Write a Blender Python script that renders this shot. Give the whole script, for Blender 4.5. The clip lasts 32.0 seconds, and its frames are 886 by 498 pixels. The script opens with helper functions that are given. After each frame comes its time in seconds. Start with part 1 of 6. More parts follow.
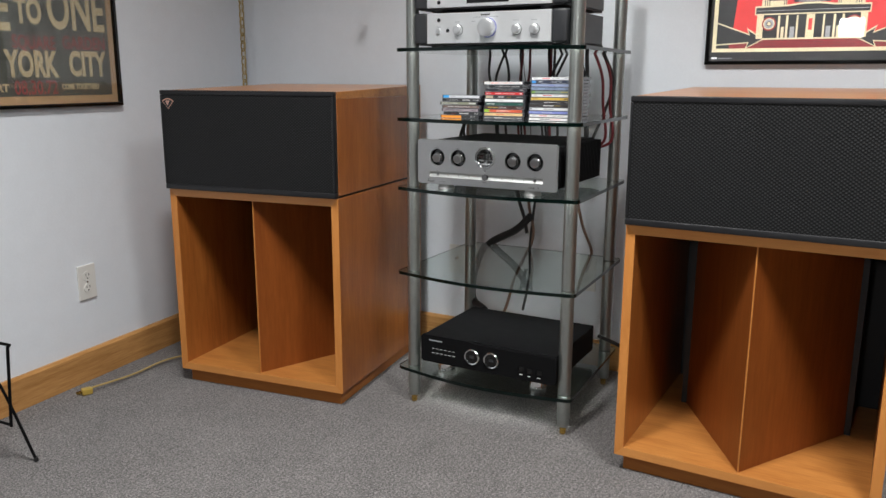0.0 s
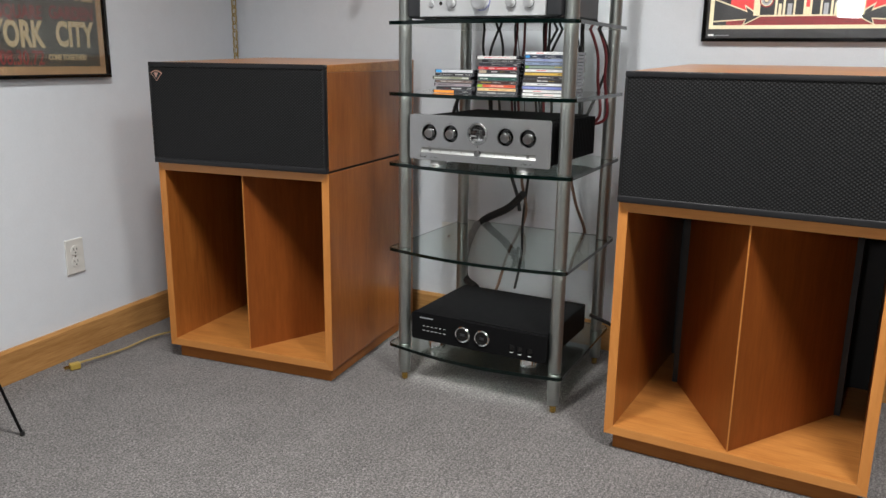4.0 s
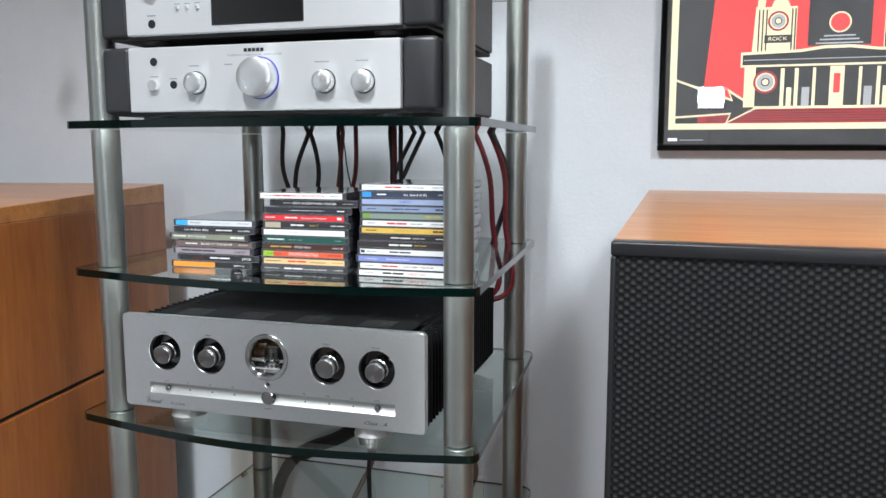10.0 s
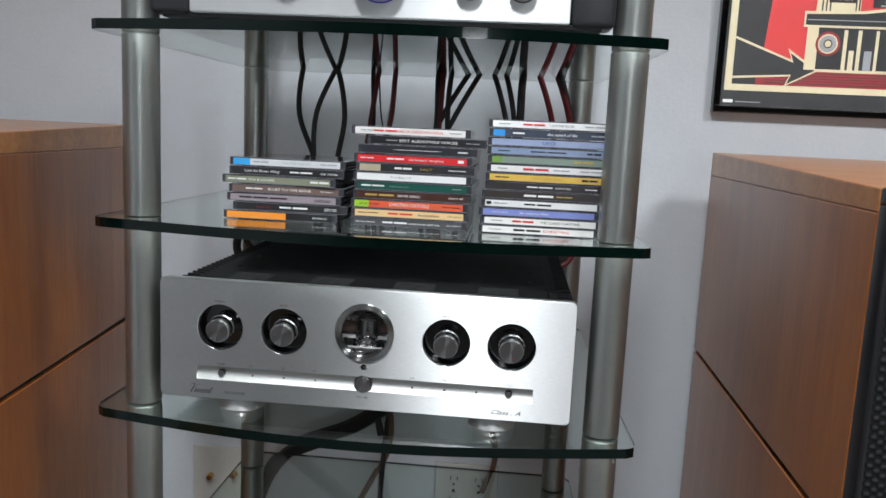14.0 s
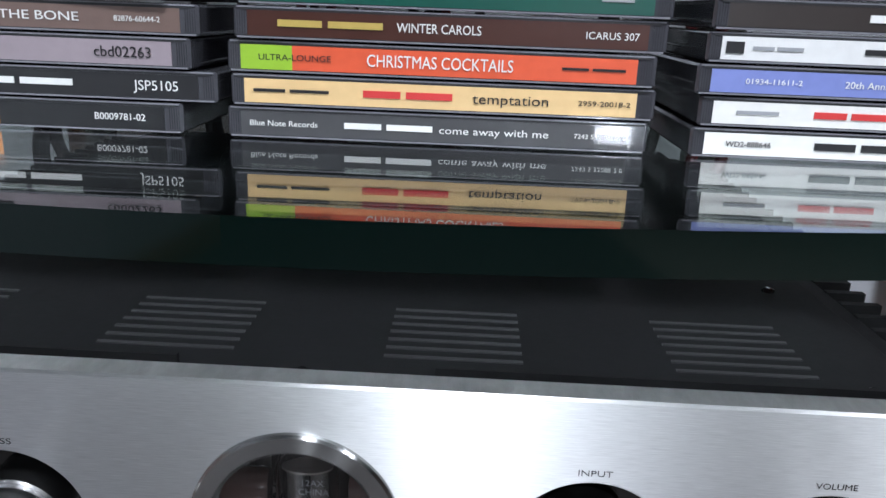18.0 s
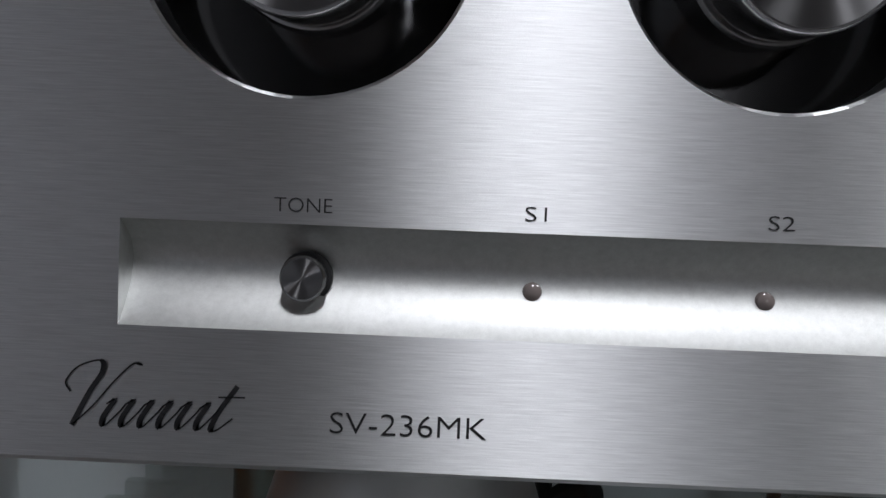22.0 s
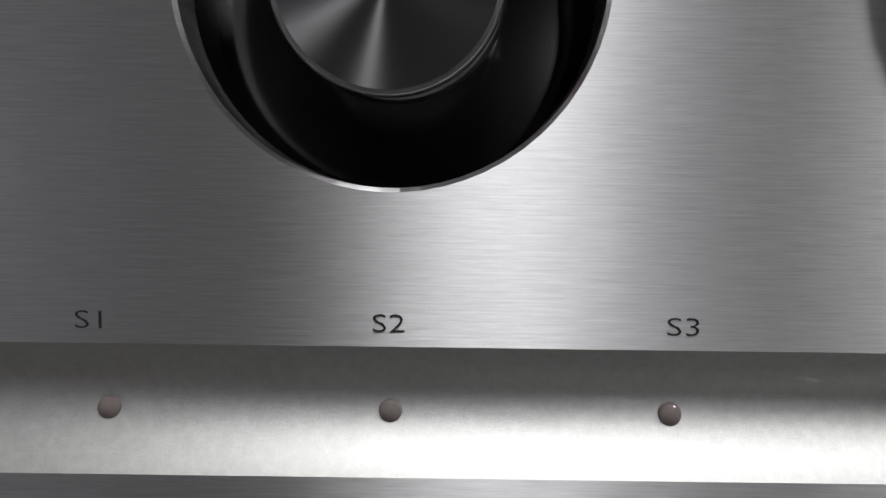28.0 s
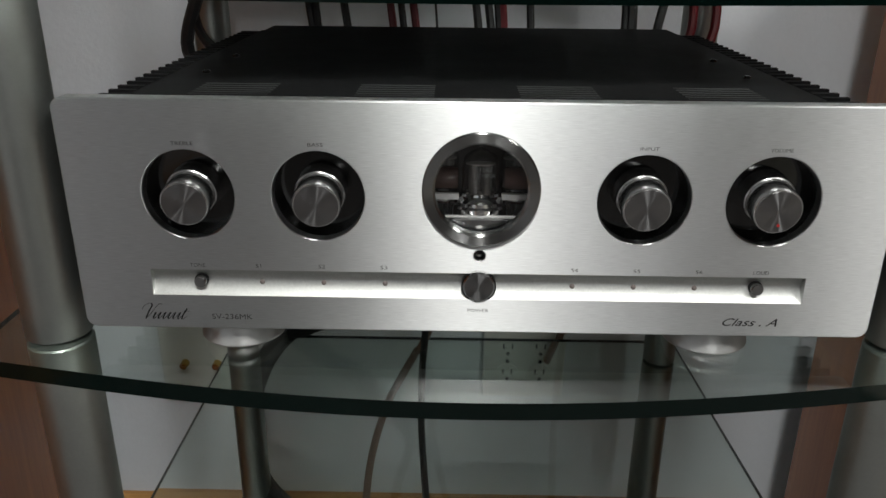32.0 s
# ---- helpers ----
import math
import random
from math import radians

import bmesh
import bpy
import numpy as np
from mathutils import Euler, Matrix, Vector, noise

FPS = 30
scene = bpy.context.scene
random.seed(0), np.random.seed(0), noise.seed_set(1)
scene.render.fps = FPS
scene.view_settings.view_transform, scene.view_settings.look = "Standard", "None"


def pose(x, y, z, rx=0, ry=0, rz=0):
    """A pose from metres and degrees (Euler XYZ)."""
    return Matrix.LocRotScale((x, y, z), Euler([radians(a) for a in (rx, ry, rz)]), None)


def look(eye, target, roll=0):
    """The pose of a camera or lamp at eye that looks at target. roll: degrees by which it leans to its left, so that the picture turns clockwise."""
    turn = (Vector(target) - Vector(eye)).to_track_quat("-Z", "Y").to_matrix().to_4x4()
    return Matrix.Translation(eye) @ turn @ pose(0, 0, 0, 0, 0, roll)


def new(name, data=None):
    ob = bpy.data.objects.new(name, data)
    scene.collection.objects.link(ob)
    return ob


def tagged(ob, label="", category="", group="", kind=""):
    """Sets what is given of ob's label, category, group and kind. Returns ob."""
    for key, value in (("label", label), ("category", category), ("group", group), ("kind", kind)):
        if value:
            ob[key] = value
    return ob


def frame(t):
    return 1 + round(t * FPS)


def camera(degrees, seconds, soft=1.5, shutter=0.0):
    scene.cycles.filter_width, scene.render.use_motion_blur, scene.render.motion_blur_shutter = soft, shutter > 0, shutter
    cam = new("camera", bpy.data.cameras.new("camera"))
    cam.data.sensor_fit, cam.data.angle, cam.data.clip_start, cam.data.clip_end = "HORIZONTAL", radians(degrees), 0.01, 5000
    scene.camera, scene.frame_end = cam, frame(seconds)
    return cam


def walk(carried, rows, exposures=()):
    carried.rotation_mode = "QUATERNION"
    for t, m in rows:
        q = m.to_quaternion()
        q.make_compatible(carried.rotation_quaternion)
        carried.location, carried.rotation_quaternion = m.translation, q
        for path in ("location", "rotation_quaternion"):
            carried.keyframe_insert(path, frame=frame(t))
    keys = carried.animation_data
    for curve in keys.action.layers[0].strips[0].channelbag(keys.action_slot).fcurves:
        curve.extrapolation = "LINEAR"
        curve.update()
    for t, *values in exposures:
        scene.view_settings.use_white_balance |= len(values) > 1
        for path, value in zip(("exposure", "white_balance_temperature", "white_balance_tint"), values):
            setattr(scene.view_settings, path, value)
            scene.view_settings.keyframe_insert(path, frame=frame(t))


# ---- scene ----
cam = camera(58.8, 32.0, 1.5, 0.0)
PATH = [
    (0, (0.9580, -1.9774, 0.9800), (0.0161, -0.2653, 0.5539), 0.18),
    (0.5, (0.9557, -1.9819, 0.9784), (0.0178, -0.2700, 0.5428), 0.15),
    (1, (0.9566, -1.9849, 0.9761), (0.0229, -0.2719, 0.5356), -0.01),
    (1.5, (0.9571, -1.9822, 0.9779), (0.0288, -0.2675, 0.5326), -0.28),
    (2, (0.9569, -1.9740, 0.9703), (0.0333, -0.2562, 0.5272), -0.26),
    (2.5, (0.9565, -1.9625, 0.9727), (0.0332, -0.2466, 0.5217), 0.06),
    (4.5, (0.9635, -1.9511, 0.9635), (0.0425, -0.2415, 0.4845), 0.94),
    (5, (0.9903, -1.9337, 0.9660), (0.1172, -0.1986, 0.4898), 0.91),
    (5.5, (0.9518, -1.9223, 0.9700), (0.2446, -0.1097, 0.5073), 1.30),
    (6, (0.9061, -1.9019, 0.9739), (0.3922, -0.0208, 0.5296), 1.59),
    (6.5, (0.8444, -1.8503, 0.9734), (0.5375, 0.0795, 0.5472), 1.98),
    (7, (0.8520, -1.7349, 0.9689), (0.6556, 0.2134, 0.5623), 2.29),
    (7.5, (0.9112, -1.5828, 0.9758), (0.6841, 0.3640, 0.5777), 2.33),
    (8, (0.9485, -1.4440, 0.9785), (0.6245, 0.4926, 0.5980), 1.97),
    (8.5, (0.8679, -1.3160, 0.9785), (0.5195, 0.6201, 0.6180), 2.09),
    (9, (0.6810, -1.1828, 1.0072), (0.3622, 0.7580, 0.6443), 1.93),
    (9.5, (0.5641, -1.0242, 0.9870), (0.1423, 0.9106, 0.7063), 0.50),
    (10, (0.4961, -0.8775, 1.0288), (-0.0639, 1.0250, 0.7700), -0.03),
    (10.5, (0.4292, -0.8037, 1.0355), (-0.1843, 1.0913, 0.8554), 0.17),
    (11, (0.3299, -0.8086, 1.0310), (-0.1832, 1.1175, 0.8668), 0.14),
    (11.5, (0.2676, -0.8416, 1.0170), (-0.1190, 1.1106, 0.8188), 0.19),
    (12, (0.2241, -0.8523, 0.9949), (-0.0617, 1.1119, 0.7489), 0.49),
    (12.5, (0.2039, -0.8538, 0.9762), (-0.0234, 1.1119, 0.6860), 1.41),
    (13, (0.1829, -0.8440, 0.9634), (-0.0052, 1.1230, 0.6544), 2.20),
    (13.5, (0.1604, -0.8185, 0.9646), (-0.0073, 1.1494, 0.6496), 2.51),
    (14, (0.1454, -0.7712, 0.9676), (-0.0257, 1.1995, 0.6728), 2.69),
    (14.5, (0.1336, -0.7344, 0.9760), (-0.0398, 1.2384, 0.6965), 3.01),
    (16.5, (0.0531, -0.4577, 0.9320), (0.0709, 1.5177, 0.6197), 1.72),
    (17, (0.0519, -0.2937, 0.9136), (0.0562, 1.6633, 0.5013), 2.18),
    (17.5, (0.0521, -0.2189, 0.9115), (0.0008, 1.7048, 0.3667), 2.15),
    (18, (0.0470, -0.1914, 0.9055), (-0.0088, 1.7194, 0.3174), 2.24),
    (18.5, (0.0394, -0.1812, 0.8925), (-0.0106, 1.7308, 0.3078), 2.56),
    (19, (0.0215, -0.1625, 0.8770), (0.0140, 1.7180, 0.1970), 2.15),
    (19.5, (-0.0023, -0.1607, 0.8375), (-0.0045, 1.7528, 0.2559), 1.92),
    (20, (-0.0298, -0.1553, 0.7749), (-0.0739, 1.8377, 0.6131), 1.74),
    (20.5, (-0.0603, -0.1431, 0.7553), (-0.1276, 1.8486, 0.5860), 1.94),
    (21, (-0.0904, -0.1313, 0.7330), (-0.1488, 1.8668, 0.6679), 1.52),
    (21.5, (-0.1140, -0.1189, 0.7240), (-0.1718, 1.8784, 0.6375), 2.08),
    (22, (-0.1269, -0.1102, 0.7160), (-0.1680, 1.8877, 0.6352), 2.24),
    (22.5, (-0.1283, -0.1047, 0.7078), (-0.1494, 1.8947, 0.6647), 2.05),
    (23, (-0.1234, -0.1022, 0.7067), (-0.1569, 1.8939, 0.5858), 1.94),
    (23.5, (-0.1218, -0.0983, 0.7036), (-0.1571, 1.8962, 0.5603), 2.02),
    (24, (-0.1253, -0.0925, 0.7015), (-0.1502, 1.9015, 0.5486), 2.14),
    (24.5, (-0.1305, -0.0873, 0.7014), (-0.1875, 1.9055, 0.5426), 2.07),
    (26.5, (-0.1335, -0.0852, 0.7018), (-0.2096, 1.9129, 0.6585), 1.42),
    (27, (-0.1190, -0.0867, 0.7101), (-0.1549, 1.9111, 0.6223), 1.13),
    (27.5, (-0.0981, -0.0866, 0.7207), (-0.1018, 1.9098, 0.6009), 0.95),
    (28, (-0.0762, -0.0884, 0.7312), (-0.0770, 1.9073, 0.6007), 0.75),
    (28.5, (-0.0557, -0.0956, 0.7399), (-0.0870, 1.9008, 0.6250), 0.39),
    (29, (-0.0385, -0.1148, 0.7475), (-0.0940, 1.8819, 0.6483), 0.52),
    (29.5, (-0.0275, -0.1556, 0.7663), (-0.0505, 1.8305, 0.5321), 0.16),
    (30, (-0.0201, -0.2075, 0.8230), (-0.0240, 1.6873, 0.1829), 0.20),
    (30.5, (-0.0149, -0.2784, 0.8609), (-0.0184, 1.5963, 0.1640), 0.52),
    (31, (-0.0115, -0.3415, 0.8865), (-0.0325, 1.5235, 0.1646), 0.32),
    (31.5, (-0.0121, -0.3688, 0.8958), (-0.0396, 1.4900, 0.1582), 0.46),
    (32, (-0.0118, -0.3867, 0.8823), (-0.0384, 1.4709, 0.1417), 0.51),
]
EXPOSURES = [(0, -0.1, 6250, 9), (6, 0.0, 6350, 9), (8, 0.1, 6300, 10), (9.5, 0.2, 5950, 8), (10.3, 0.15, 5900, 7), (11.2, -0.25, 5900, 8), (14, -0.35, 5950, 8), (16.3, 0.2, 5850, 10), (17.2, 0.2, 5750, 11), (18, -0.2, 5650, 11), (19, -0.25, 5750, 13), (20, -0.6, 5800, 14), (22, -1.3, 5950, 14), (24.5, -1.25, 6200, 14), (28.5, -1.25, 6250, 13), (30, -0.95, 6350, 9), (32, -0.85, 6400, 8)]
walk(cam, [(t, look(eye, target, roll)) for t, eye, target, roll in PATH], EXPOSURES)

# ceiling lights, unseen: middle x and y, size, power; last two added as fill
ROOM_LIGHTS = ((0.06, -1.12, 0.24, 0.44, 38), (1.5, -1.1, 0.6, 0.5, 45), (2.0, 2.2, 0.3, 0.6, 20))
LAMP_GLOW = 5.0
LAMP_SPREAD = 136  # degrees, as from a louvred fitting
LAMP_COLOUR = (1.0, 0.975, 0.925)
PANEL_GLOW, PANEL_POWER = 45.0, 10

# ---- light ----
world = bpy.data.worlds.new("world")
scene.world = world
world.use_nodes = True
world.node_tree.nodes["Background"].inputs[0].default_value = (0.75, 0.85, 1.0, 1)
world.node_tree.nodes["Background"].inputs[1].default_value = 0.01


def area_lamp(name, m, sx, sy, power, colour, spread=180):
    data = bpy.data.lights.new(name, "AREA")
    data.shape, data.size, data.size_y, data.energy, data.color = "RECTANGLE", sx, sy, power, colour
    data.spread = radians(spread)
    ob = new(name, data)
    ob.matrix_world = m
    return ob


# ---- materials ----
def nodes_of(name):
    m = bpy.data.materials.new(name)
    m.use_nodes = True
    n, l = m.node_tree.nodes, m.node_tree.links
    return m, n, l, n["Principled BSDF"]


def ramp(n, stops):
    r = n.new("ShaderNodeValToRGB")
    e = r.color_ramp.elements
    e[0].position, e[0].color = stops[0][0], (*stops[0][1], 1)
    e[1].position, e[1].color = stops[-1][0], (*stops[-1][1], 1)
    for p, c in stops[1:-1]:
        k = e.new(p)
        k.color = (*c, 1)
    return r


def shade(c, f):
    return tuple(min(1, v * f) for v in c)


def coords(n, l, scale, kind="Object"):
    tc, mp = n.new("ShaderNodeTexCoord"), n.new("ShaderNodeMapping")
    mp.inputs["Scale"].default_value = scale
    l.new(tc.outputs[kind], mp.inputs["Vector"])
    return mp.outputs["Vector"]


def noise_tex(n, l, vec, scale, detail=4.0, rough=0.6):
    t = n.new("ShaderNodeTexNoise")
    t.inputs["Scale"].default_value, t.inputs["Detail"].default_value, t.inputs["Roughness"].default_value = scale, detail, rough
    l.new(vec, t.inputs["Vector"])
    return t.outputs["Fac"]


def bump(n, l, b, height, strength, dist):
    k = n.new("ShaderNodeBump")
    k.inputs["Strength"].default_value, k.inputs["Distance"].default_value = strength, dist
    l.new(height, k.inputs["Height"])
    l.new(k.outputs["Normal"], b.inputs["Normal"])


def plain(name, colour, rough=0.5, metal=0.0, vary=0.12, scale=30.0, bumps=0.05, stretch=(1, 1, 1), coat=0.0, spec=0.5):
    """A surface of one colour with a slight two-scale variation of tone and gloss, and a fine relief."""
    m, n, l, b = nodes_of(name)
    v = coords(n, l, stretch)
    f1, f2 = noise_tex(n, l, v, scale), noise_tex(n, l, v, scale * 0.12, 3)
    mix = n.new("ShaderNodeMath")
    mix.operation = "MULTIPLY_ADD"
    mix.inputs[1].default_value = 0.5
    half = n.new("ShaderNodeMath")
    half.operation = "MULTIPLY"
    half.inputs[1].default_value = 0.5
    l.new(f2, half.inputs[0])
    l.new(f1, mix.inputs[0])
    l.new(half.outputs[0], mix.inputs[2])
    r = ramp(n, [(0.3, shade(colour, 1 - vary)), (0.7, shade(colour, 1 + vary))])
    l.new(mix.outputs[0], r.inputs[0])
    l.new(r.outputs[0], b.inputs["Base Color"])
    rr = n.new("ShaderNodeMapRange")
    rr.inputs["To Min"].default_value, rr.inputs["To Max"].default_value = max(0.02, rough * 0.85), min(1, rough * 1.15)
    l.new(mix.outputs[0], rr.inputs["Value"])
    l.new(rr.outputs[0], b.inputs["Roughness"])
    b.inputs["Metallic"].default_value = metal
    b.inputs["Coat Weight"].default_value = coat
    b.inputs["Specular IOR Level"].default_value = spec
    if bumps:
        bump(n, l, b, f1, bumps, 0.002)
    return m


def wood(name, dark, light, stretch, rough=0.35, scale=1.0, bumps=0.04, coat=0.02, contrast=(0.3, 0.72), spec=0.2):
    """Veneer or oak: long streaks and a broad cloudiness along the grain."""
    m, n, l, b = nodes_of(name)
    v = coords(n, l, stretch)
    fine, broad = noise_tex(n, l, v, 26 * scale, 6, 0.65), noise_tex(n, l, v, 5 * scale, 3)
    add = n.new("ShaderNodeMath")
    add.operation = "ADD"
    l.new(fine, add.inputs[0])
    l.new(broad, add.inputs[1])
    half = n.new("ShaderNodeMath")
    half.operation = "MULTIPLY"
    half.inputs[1].default_value = 0.5
    l.new(add.outputs[0], half.inputs[0])
    r = ramp(n, [(contrast[0], dark), (contrast[1], light)])
    l.new(half.outputs[0], r.inputs[0])
    l.new(r.outputs[0], b.inputs["Base Color"])
    b.inputs["Roughness"].default_value = rough
    b.inputs["Coat Weight"].default_value = coat
    b.inputs["Coat Roughness"].default_value = 0.25
    b.inputs["Specular IOR Level"].default_value = spec
    bump(n, l, b, fine, bumps, 0.001)
    return m


def brushed(name, colour, rough, stretch, amount=0.12, metal=1.0):
    """Brushed metal: fine streaks in tone, gloss and relief."""
    m, n, l, b = nodes_of(name)
    v = coords(n, l, stretch)
    f = noise_tex(n, l, v, 60, 5, 0.7)
    r = ramp(n, [(0.25, shade(colour, 1 - amount)), (0.75, shade(colour, 1 + amount))])
    l.new(f, r.inputs[0])
    l.new(r.outputs[0], b.inputs["Base Color"])
    rr = n.new("ShaderNodeMapRange")
    rr.inputs["To Min"].default_value, rr.inputs["To Max"].default_value = rough * 0.8, rough * 1.25
    l.new(f, rr.inputs["Value"])
    l.new(rr.outputs[0], b.inputs["Roughness"])
    b.inputs["Metallic"].default_value = metal
    b.inputs["Anisotropic"].default_value = 1.0
    up = n.new("ShaderNodeCombineXYZ")
    up.inputs[2].default_value = 1.0
    l.new(up.outputs[0], b.inputs["Tangent"])
    bump(n, l, b, f, 0.12, 0.0003)
    return m


def clear(name, colour, rough=0.0, ior=1.5, alpha=1.0):
    m, n, l, b = nodes_of(name)
    b.inputs["Base Color"].default_value = (*colour, 1)
    b.inputs["Transmission Weight"].default_value = 1.0
    b.inputs["Roughness"].default_value, b.inputs["IOR"].default_value = rough, ior
    return m


def glow(name, colour, strength):
    m, n, l, b = nodes_of(name)
    b.inputs["Base Color"].default_value = (*colour, 1)
    b.inputs["Emission Color"].default_value = (*colour, 1)
    b.inputs["Emission Strength"].default_value = strength
    return m


WALL = plain("wall_paint", (0.72, 0.75, 0.80), 0.75, vary=0.03, scale=140, bumps=0.25)
WALL_DIM = plain("dark_grey_unseen_wall", (0.10, 0.10, 0.105), 0.8, vary=0.05, scale=90, bumps=0.2)
WALL_FAR = plain("blue_grey_paint", (0.42, 0.47, 0.53), 0.8, vary=0.04, scale=120, bumps=0.2)
CEIL = plain("ceiling_paint", (0.50, 0.50, 0.50), 0.9, vary=0.04, scale=60, bumps=0.3)
OAK_V = wood("oak_upright", (0.33, 0.16, 0.050), (0.56, 0.315, 0.115), (9, 9, 0.7), 0.4, contrast=(0.35, 0.65))
OAK_H = wood("oak_level", (0.33, 0.155, 0.048), (0.54, 0.29, 0.105), (0.7, 9, 9), 0.4, contrast=(0.35, 0.65))
OAK_LEFT = wood("oak_level_side", (0.36, 0.19, 0.075), (0.58, 0.34, 0.15), (9, 0.7, 9), 0.4, contrast=(0.35, 0.65))
OAK_DOOR = wood("oak_door_veneer", (0.42, 0.225, 0.072), (0.60, 0.35, 0.125), (6, 6, 0.4), 0.4, contrast=(0.3, 0.7))
CHERRY_V = wood("cherry_upright", (0.24, 0.068, 0.012), (0.40, 0.136, 0.028), (5, 5, 0.5), 0.30, contrast=(0.34, 0.68), coat=0.45, spec=0.45)
CHERRY_H = wood("cherry_level", (0.30, 0.100, 0.021), (0.44, 0.168, 0.038), (0.6, 6, 6), 0.36)
# cherry lightened on tops and bin floors, overhead light put into the colour
CHERRY_LIT = wood("cherry_lit_from_above", (0.36, 0.128, 0.028), (0.56, 0.242, 0.062), (0.6, 5, 5), 0.32, coat=0.4, contrast=(0.36, 0.66), spec=0.5)
# inner panels' cherry darkened, shade inside the bin put into its colour
CHERRY_SHADED = wood("cherry_inside_shaded", (0.17, 0.042, 0.008), (0.27, 0.078, 0.015), (5, 5, 0.5), 0.4)
CHERRY_EDGE = wood("cherry_edge", (0.46, 0.172, 0.040), (0.58, 0.240, 0.062), (6, 6, 0.6), 0.36)
CHERRY_EDGE_H = wood("cherry_edge_level", (0.48, 0.185, 0.044), (0.60, 0.26, 0.068), (0.6, 6, 6), 0.34, coat=0.2, spec=0.4)
BLACK_MATT = plain("matt_black", (0.012, 0.012, 0.013), 0.6, vary=0.2)
BLACK_SATIN = plain("satin_black_metal", (0.006, 0.006, 0.0065), 0.6, vary=0.12, scale=300, bumps=0.03, spec=0.06)
BLACK_PLASTIC = plain("black_plastic", (0.013, 0.013, 0.0145), 0.36, vary=0.15, bumps=0.02, spec=0.3)
RECESS_BLACK = plain("recess_black", (0.003, 0.003, 0.003), 0.12, vary=0.1, bumps=0, spec=0.7)
BLACK_GLOSS = plain("gloss_black", (0.004, 0.004, 0.004), 0.06, vary=0.1, bumps=0)
CHARCOAL = plain("charcoal_metal", (0.023, 0.024, 0.027), 0.4, vary=0.08, scale=200, bumps=0.03)
POST = plain("satin_grey_tube", (0.33, 0.345, 0.33), 0.38, 0.9, vary=0.05, scale=400, bumps=0.03)
BRUSHED = brushed("brushed_aluminium", (0.71, 0.72, 0.73), 0.41, (2.2, 1, 70), 0.19)
SLOT = plain("blasted_aluminium", (0.55, 0.56, 0.55), 0.46, 1.0, vary=0.14, scale=6500, bumps=0.09)
SILVER = brushed("silver_anodised", (0.84, 0.85, 0.87), 0.55, (0.6, 1, 45), 0.03, metal=0.6)
KNOB_SILVER = plain("silver_knob", (0.70, 0.71, 0.72), 0.35, 0.9, vary=0.04, scale=200, bumps=0.03)
CHROME = plain("chrome", (0.75, 0.76, 0.77), 0.10, 1.0, vary=0.03, bumps=0)
FOOT_ALUMINIUM = plain("satin_foot_aluminium", (0.50, 0.50, 0.50), 0.38, 0.65, vary=0.06, scale=300, bumps=0.03)
KNOB_STEEL = plain("bright_turned_steel", (0.68, 0.68, 0.685), 0.24, 1.0, vary=0.05, bumps=0.0)
STEEL = plain("turned_steel", (0.38, 0.385, 0.39), 0.17, 1.0, vary=0.05, bumps=0.0)
BRASS = plain("polished_brass", (0.66, 0.44, 0.12), 0.15, 1.0, vary=0.08, bumps=0)
GOLD_CHAIN = plain("aged_gold_chain", (0.45, 0.33, 0.13), 0.35, 0.8, vary=0.2)
GLASS = clear("clear_shelf_glass", (0.76, 0.85, 0.81))
GLASS_EDGE = plain("green_glass_edge", (0.0012, 0.0055, 0.0045), 0.08, vary=0.25, scale=12, bumps=0.0, spec=0.25)
PANE = clear("picture_glazing", (0.98, 0.98, 0.98), 0.0, 1.45)
TUBE_GLASS = clear("valve_glass", (0.95, 0.95, 0.95), 0.0, 1.45)
WHITE_PLASTIC = plain("white_plastic", (0.70, 0.69, 0.66), 0.35, vary=0.03, bumps=0.02)
CREAM_PAINT = plain("cream_enamel", (0.62, 0.62, 0.58), 0.35, vary=0.04, bumps=0.02)
RUBBER = plain("black_rubber", (0.015, 0.015, 0.016), 0.55, vary=0.1)
RED_CABLE = plain("red_cable_jacket", (0.11, 0.008, 0.012), 0.4, vary=0.15)
BROWN_CABLE = plain("brown_cable_jacket", (0.16, 0.09, 0.06), 0.5, vary=0.15)
INK = plain("black_ink", (0.012, 0.012, 0.014), 0.5, vary=0.1, bumps=0)
INK_GREY = plain("grey_ink", (0.30, 0.31, 0.33), 0.5, vary=0.1, bumps=0)
WHITE_INK = plain("white_ink", (0.75, 0.75, 0.74), 0.5, vary=0.03, bumps=0)
CREAM = plain("cream_print", (0.66, 0.58, 0.38), 0.55, vary=0.05, bumps=0)
RED_PRINT = plain("red_print", (0.56, 0.035, 0.035), 0.5, vary=0.08, bumps=0)
DARK_RED = plain("dark_red_print", (0.26, 0.015, 0.02), 0.5, vary=0.08, bumps=0)
BLACK_PRINT = plain("black_print", (0.02, 0.02, 0.022), 0.5, vary=0.2, bumps=0)
KRAFT = plain("kraft_paper", (0.21, 0.13, 0.065), 0.8, vary=0.12, scale=60, bumps=0.05)
GREEN_BLACK = plain("faded_black_print", (0.03, 0.031, 0.024), 0.7, vary=0.2, scale=40, bumps=0)
TAN_PRINT = plain("tan_print", (0.25, 0.195, 0.11), 0.7, vary=0.1, scale=60, bumps=0)
RUST_PRINT = plain("rust_print", (0.13, 0.02, 0.017), 0.7, vary=0.15, scale=60, bumps=0)
CASE = plain("clear_grey_polystyrene", (0.062, 0.062, 0.072), 0.08, vary=0.15, scale=80, bumps=0.02, coat=0.4)
